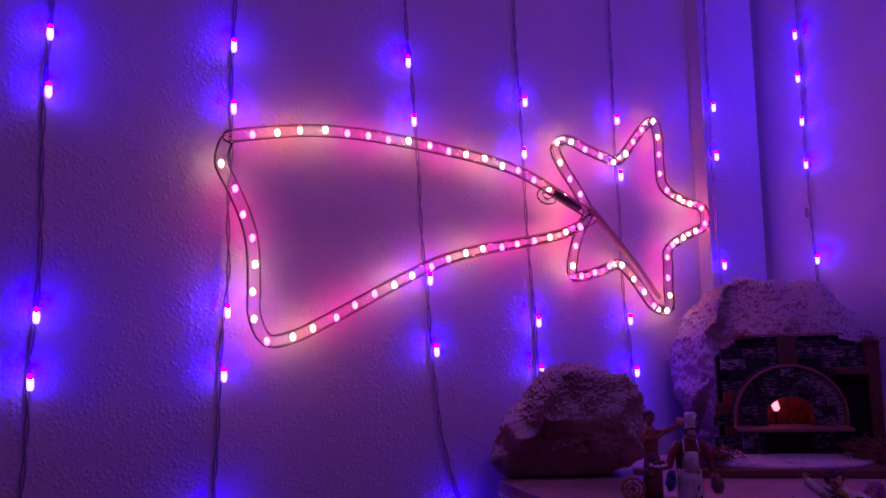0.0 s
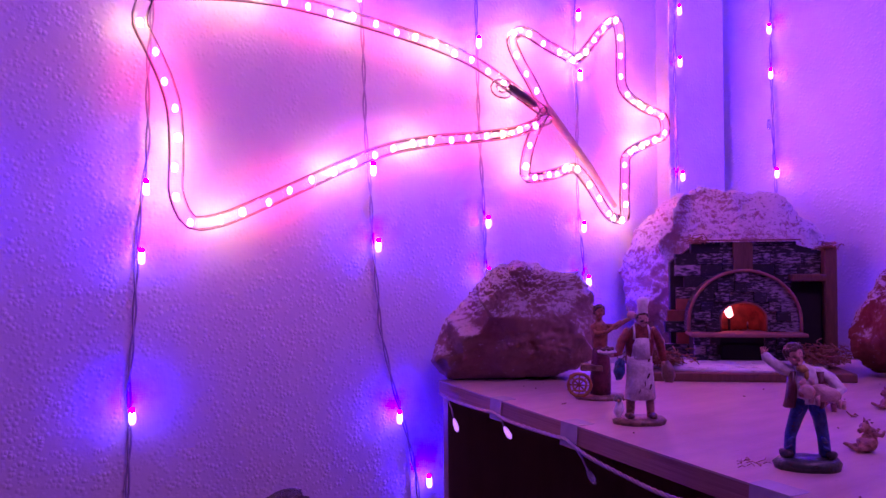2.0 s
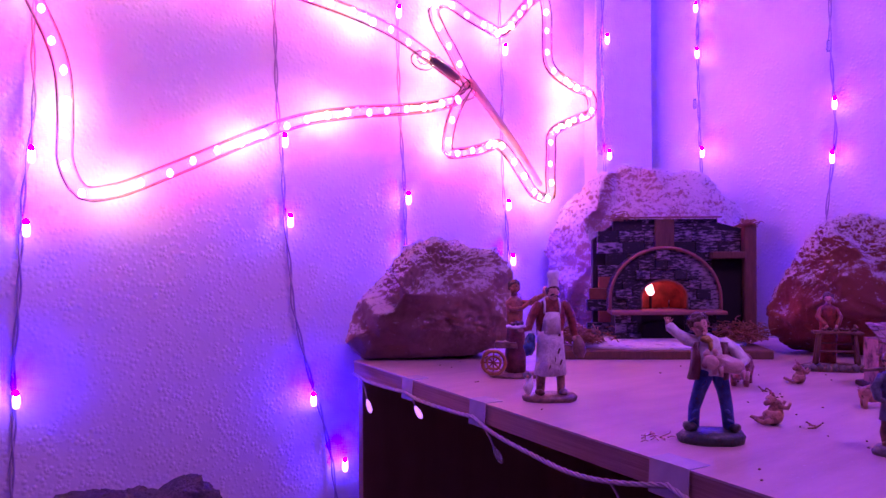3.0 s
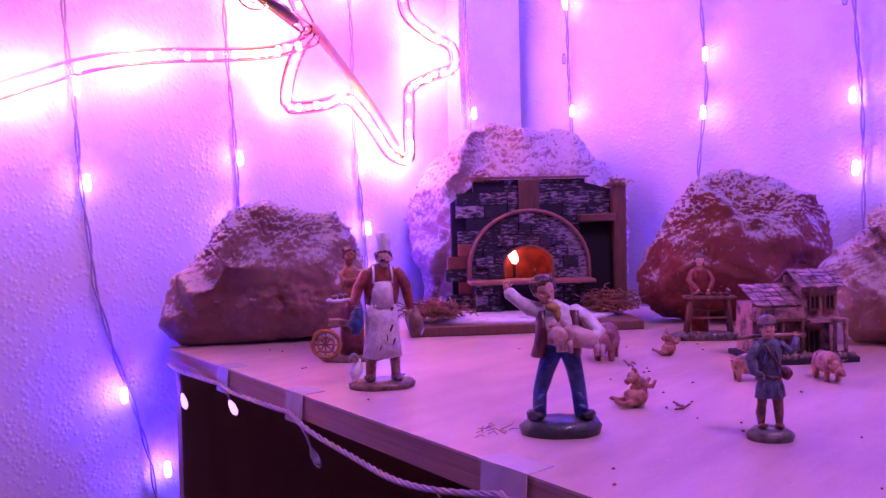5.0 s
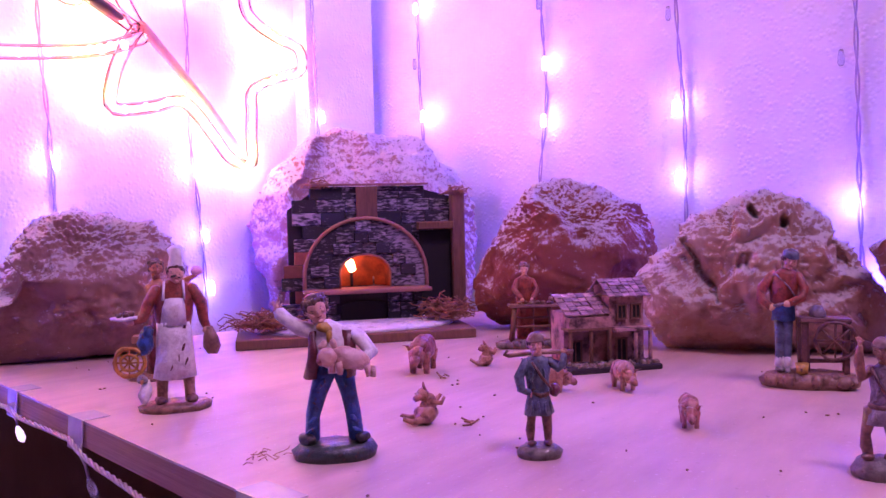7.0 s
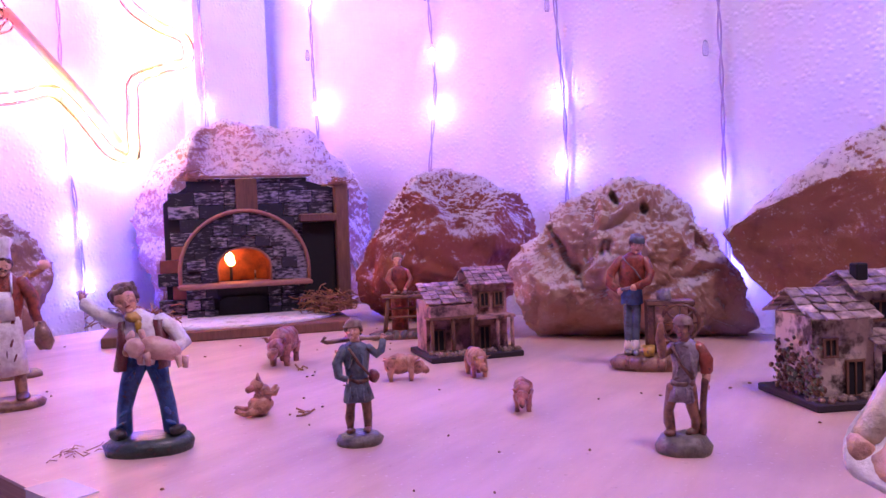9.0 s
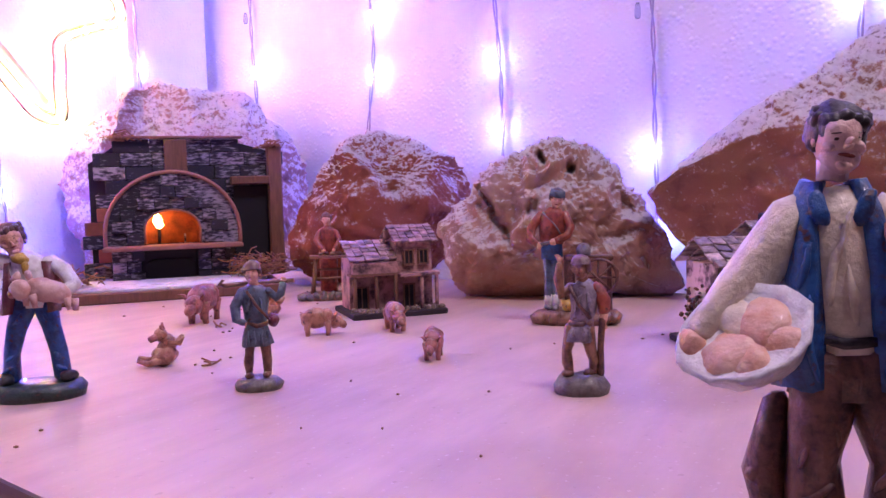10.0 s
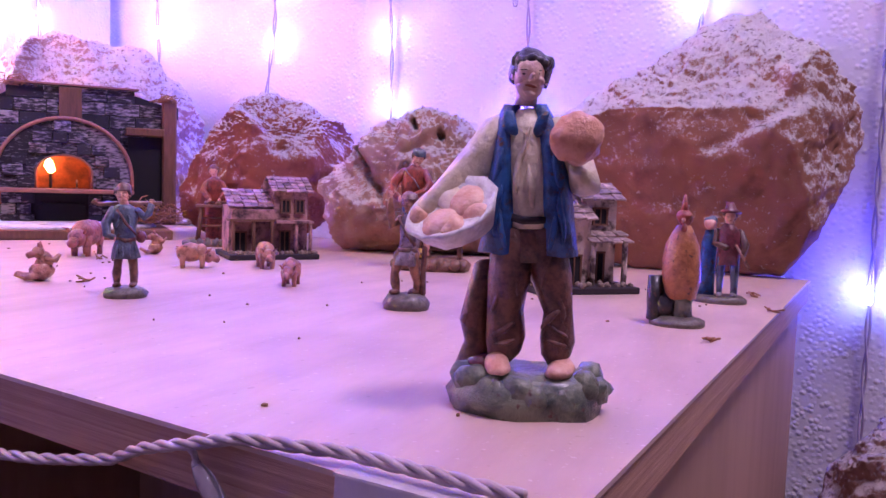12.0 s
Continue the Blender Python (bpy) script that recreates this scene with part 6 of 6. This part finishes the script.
# house 2: a rough cottage with stone roof slabs
h2 = thing("model_house", None, pose(0.784, 0.166, TOP, 0, 0, -52), "rough model cottage of pale plaster with stone-slab roofs", "model house", "model houses")
part("base_board", Shape().box((0, 0, 0.0018), (0.06, 0.05, 0.0036), DARK, bevel=0.0006), h2, "dark thin base board")
s = Shape()
for k in range(60):
    s.ball((rr.uniform(-0.028, 0.028), rr.choice((rr.uniform(-0.0235, -0.017), rr.uniform(-0.023, 0.02))), 0.0042), rr.uniform(0.0009, 0.0022), GRIT, (0, 0, 0), 1, 0.3, k)
part("gravel", s, h2, "loose gravel round the cottage")
part("wall", Shape().prism([(-0.024, -0.012), (0.006, -0.012), (0.006, 0.018), (-0.024, 0.018)], 0.0036, 0.04, STUCCO_PALE), h2)
part("tower", Shape().prism([(0.004, -0.004), (0.025, -0.004), (0.025, 0.019), (0.004, 0.019)], 0.0036, 0.05, STUCCO_PALE), h2)
roof_slope(h2, -0.028, 0.007, -0.0175, 0.0385, 0.0035, 0.0505, ROOF_PALE, 5, 4, 5)
roof_slope(h2, -0.028, 0.007, 0.0235, 0.0385, 0.0035, 0.0505, ROOF_PALE, 5, 4, 6)
roof_slope(h2, 0.001, 0.028, -0.009, 0.049, 0.008, 0.0575, ROOF_PALE, 4, 3, 7)
roof_slope(h2, 0.001, 0.028, 0.0235, 0.049, 0.008, 0.0575, ROOF_PALE, 4, 3, 8)
roof_slope(h2, 0.003, 0.029, -0.0175, 0.026, -0.004, 0.0315, ROOF_PALE, 4, 2, 9)
for x in (0.0065, 0.0255):
    part("porch_post", Shape().tube([(x, -0.0145, 0.0036), (x, -0.0145, 0.0265)], 0.0016, STUCCO_PALE, 8), h2)
part("chimney", Shape().box((0.009, 0.002, 0.058), (0.006, 0.006, 0.009), SOOT_AND_SHADE, bevel=0.0006), h2, "short sooty chimney")
opening(h2, "door", 0.0135, 0.0037, 0.0085, 0.017, -0.0046)
opening(h2, "window", 0.0145, 0.036, 0.008, 0.009, -0.0046)
opening(h2, "window", -0.016, 0.022, 0.006, 0.008, -0.0126)
opening(h2, "door", -0.004, 0.0037, 0.008, 0.016, -0.0126)
s = Shape()
for k in range(240):
    h = abs(rr.gauss(0, 0.011))
    s.ball((-0.0255 + rr.gauss(0, 0.0014) * (1 - min(h, 0.03) * 20), rr.uniform(-0.021, 0.016), 0.0036 + h), (rr.uniform(0.0007, 0.0019), rr.uniform(0.0007, 0.0019), rr.uniform(0.0004, 0.001)), (MOSS, EARTH, BROWN)[k % 3], (rr.uniform(0, 90), rr.uniform(0, 90), 0), 1, 0.4, k)
part("creeper", s, h2, "dry creeper on the wall")

# ---- cord, tape and drops along the front edge ----
CORD = material("white_cord", (0.52, 0.42, 0.43), 0.5, second=(0.36, 0.27, 0.29), scale=200)
TAPE = material("clear_tape", (0.8, 0.74, 0.76), 0.3, second=(0.7, 0.63, 0.66), scale=120, bump=0.3, bump_scale=150)
TAPE.node_tree.nodes["Principled BSDF"].inputs["Alpha"].default_value = 0.5
LED_EDGE = material("led_edge", (0.8, 0.8, 0.9), 0.2, emit=(0.9, 0.85, 1.0), power=1.6)
EDGE = (P0 - P3).length


def on_edge(d, out, z):
    p = P3 - deep * d - side * out
    return Vector((p.x, p.y, TOP + z))


stops = [0.012, 0.115, 0.222, 0.40, 0.6]
cord_line = []
for a, b in zip(stops, stops[1:]):
    for k in range(26):
        t = k / 26
        d = a + (b - a) * t
        sag = 4 * t * (1 - t) * (0.003 if d < 0.222 else 0.012)
        cord_line.append(on_edge(d, 0.0035 + 0.0015 * math.sin(d * 60), -0.010 - sag))
cord_line += [on_edge(0.605, 0.004, -0.006), on_edge(0.635, 0.002, 0.002), on_edge(0.66, -0.003, 0.003), on_edge(0.7, -0.004, 0.003)]
s = Shape()
fine = []
for a, b in zip(cord_line, cord_line[1:]):
    n = max(1, int((b - a).length / 0.0016))
    fine += [a.lerp(b, k / n) for k in range(n)]
for h in range(3):
    s.tube([p + Vector((0, 0, 0)) + (side * math.cos(i * 0.6 + h * 2.094)).to_3d() * 0.0008 + Vector((0, 0, 0.0008 * math.sin(i * 0.6 + h * 2.094))) for i, p in enumerate(fine)], 0.0008, CORD, 5)
edge_string = thing("edge_light_string", None, label="white twisted light cord taped along the plywood edge", category="light string")
part("cord", s, edge_string)
for d, drop, lean in ((0.03, 0.018, -0.014), (0.125, 0.008, -0.012), (0.235, 0.012, -0.014), (0.36, 0.012, -0.01), (0.62, 0.004, -0.004)):
    i = min(range(len(fine)), key=lambda n: (fine[n] - on_edge(d, 0.004, fine[n].z - TOP)).length)
    top_p = fine[i]
    low_p = top_p - Vector((0, 0, drop)) + (deep * lean).to_3d()
    part("drop_wire", Shape().tube([top_p, (top_p + low_p) / 2 + Vector((0.001, 0, 0)), low_p], 0.0008, CORD, 5), edge_string)
    way = (low_p - top_p).normalized()
    part("drop_bulb", Shape().tube([low_p - way * 0.001, low_p + way * 0.003, low_p + way * 0.0085, low_p + way * 0.0105], [0.001, 0.0021, 0.0022, 0.0012], LED_EDGE if d < 0.2 else LED_OFF, 10), edge_string, "small clear bulb")
rz_edge = math.degrees(math.atan2(deep.y, deep.x)) - 90
for d, wide in ((0.115, 0.018), (0.222, 0.02), (0.40, 0.026), (0.675, 0.03)):
    ob = thing("tape_strip", None, label="strip of pale translucent tape holding the cord to the plywood edge", category="tape", group="tape strips")
    p = on_edge(d, 0, 0)
    ob.matrix_world = pose(p.x, p.y, TOP, 0, 0, rz_edge)
    flap = 0.006 if d > 0.6 else 0.014
    part("top_flap", Shape().box((flap / 2 - 0.001, 0, 0.0003), (flap, wide, 0.0005), TAPE, (0, 0, 3)), ob)
    part("front_flap", Shape().box((-0.0012, 0, -0.008), (0.0005, wide, 0.017), TAPE, (0, 4, 0)), ob)

# ---- crumbs on the plywood ----
CRUMB = material("crumb", (0.12, 0.06, 0.035), 0.9, second=(0.3, 0.18, 0.1), scale=300)
s = Shape()
rr = random.Random(21)
for k in range(70):
    u, v = rr.random(), rr.random()
    p = P0 + (P1 - P0) * (0.03 + 0.75 * u) + (P3 - P0) * (0.04 + 0.9 * v)
    s.ball((p.x, p.y, TOP + 0.0004), (rr.uniform(0.0004, 0.0012), rr.uniform(0.0004, 0.0009), 0.0005), CRUMB, (0, 0, rr.uniform(0, 180)), 1, 0.3, k)
thing("crumbs", s, label="scattered brown crumbs and dust on the plywood", category="crumbs", kind="stuff")
s = tuft(Shape(), (0.0, 0.0, 0.0004), (0.0045, 0.0035, 0.0006), 12, 31, 0.008, 0.0002)
thing("straw_wisp", s, pose(0.568, 0.432, TOP), "thin wisp of straw on the bare plywood", "straw", "straw wisps", "stuff")
for x, y, turn in ((0.656, 0.387, 20), (0.742, 0.462, 80), (0.756, 0.062, 10), (0.81, 0.07, 40), (0.66, 0.085, 60)):
    thing("straw_wisp", tuft(Shape(), (0, 0, 0.0005), (0.0018, 0.0012, 0.0004), 4, int(turn), 0.008, 0.0005), pose(x, y, TOP, 0, 0, turn), "thin wisp of straw on the bare plywood", "straw", "straw wisps", "stuff")
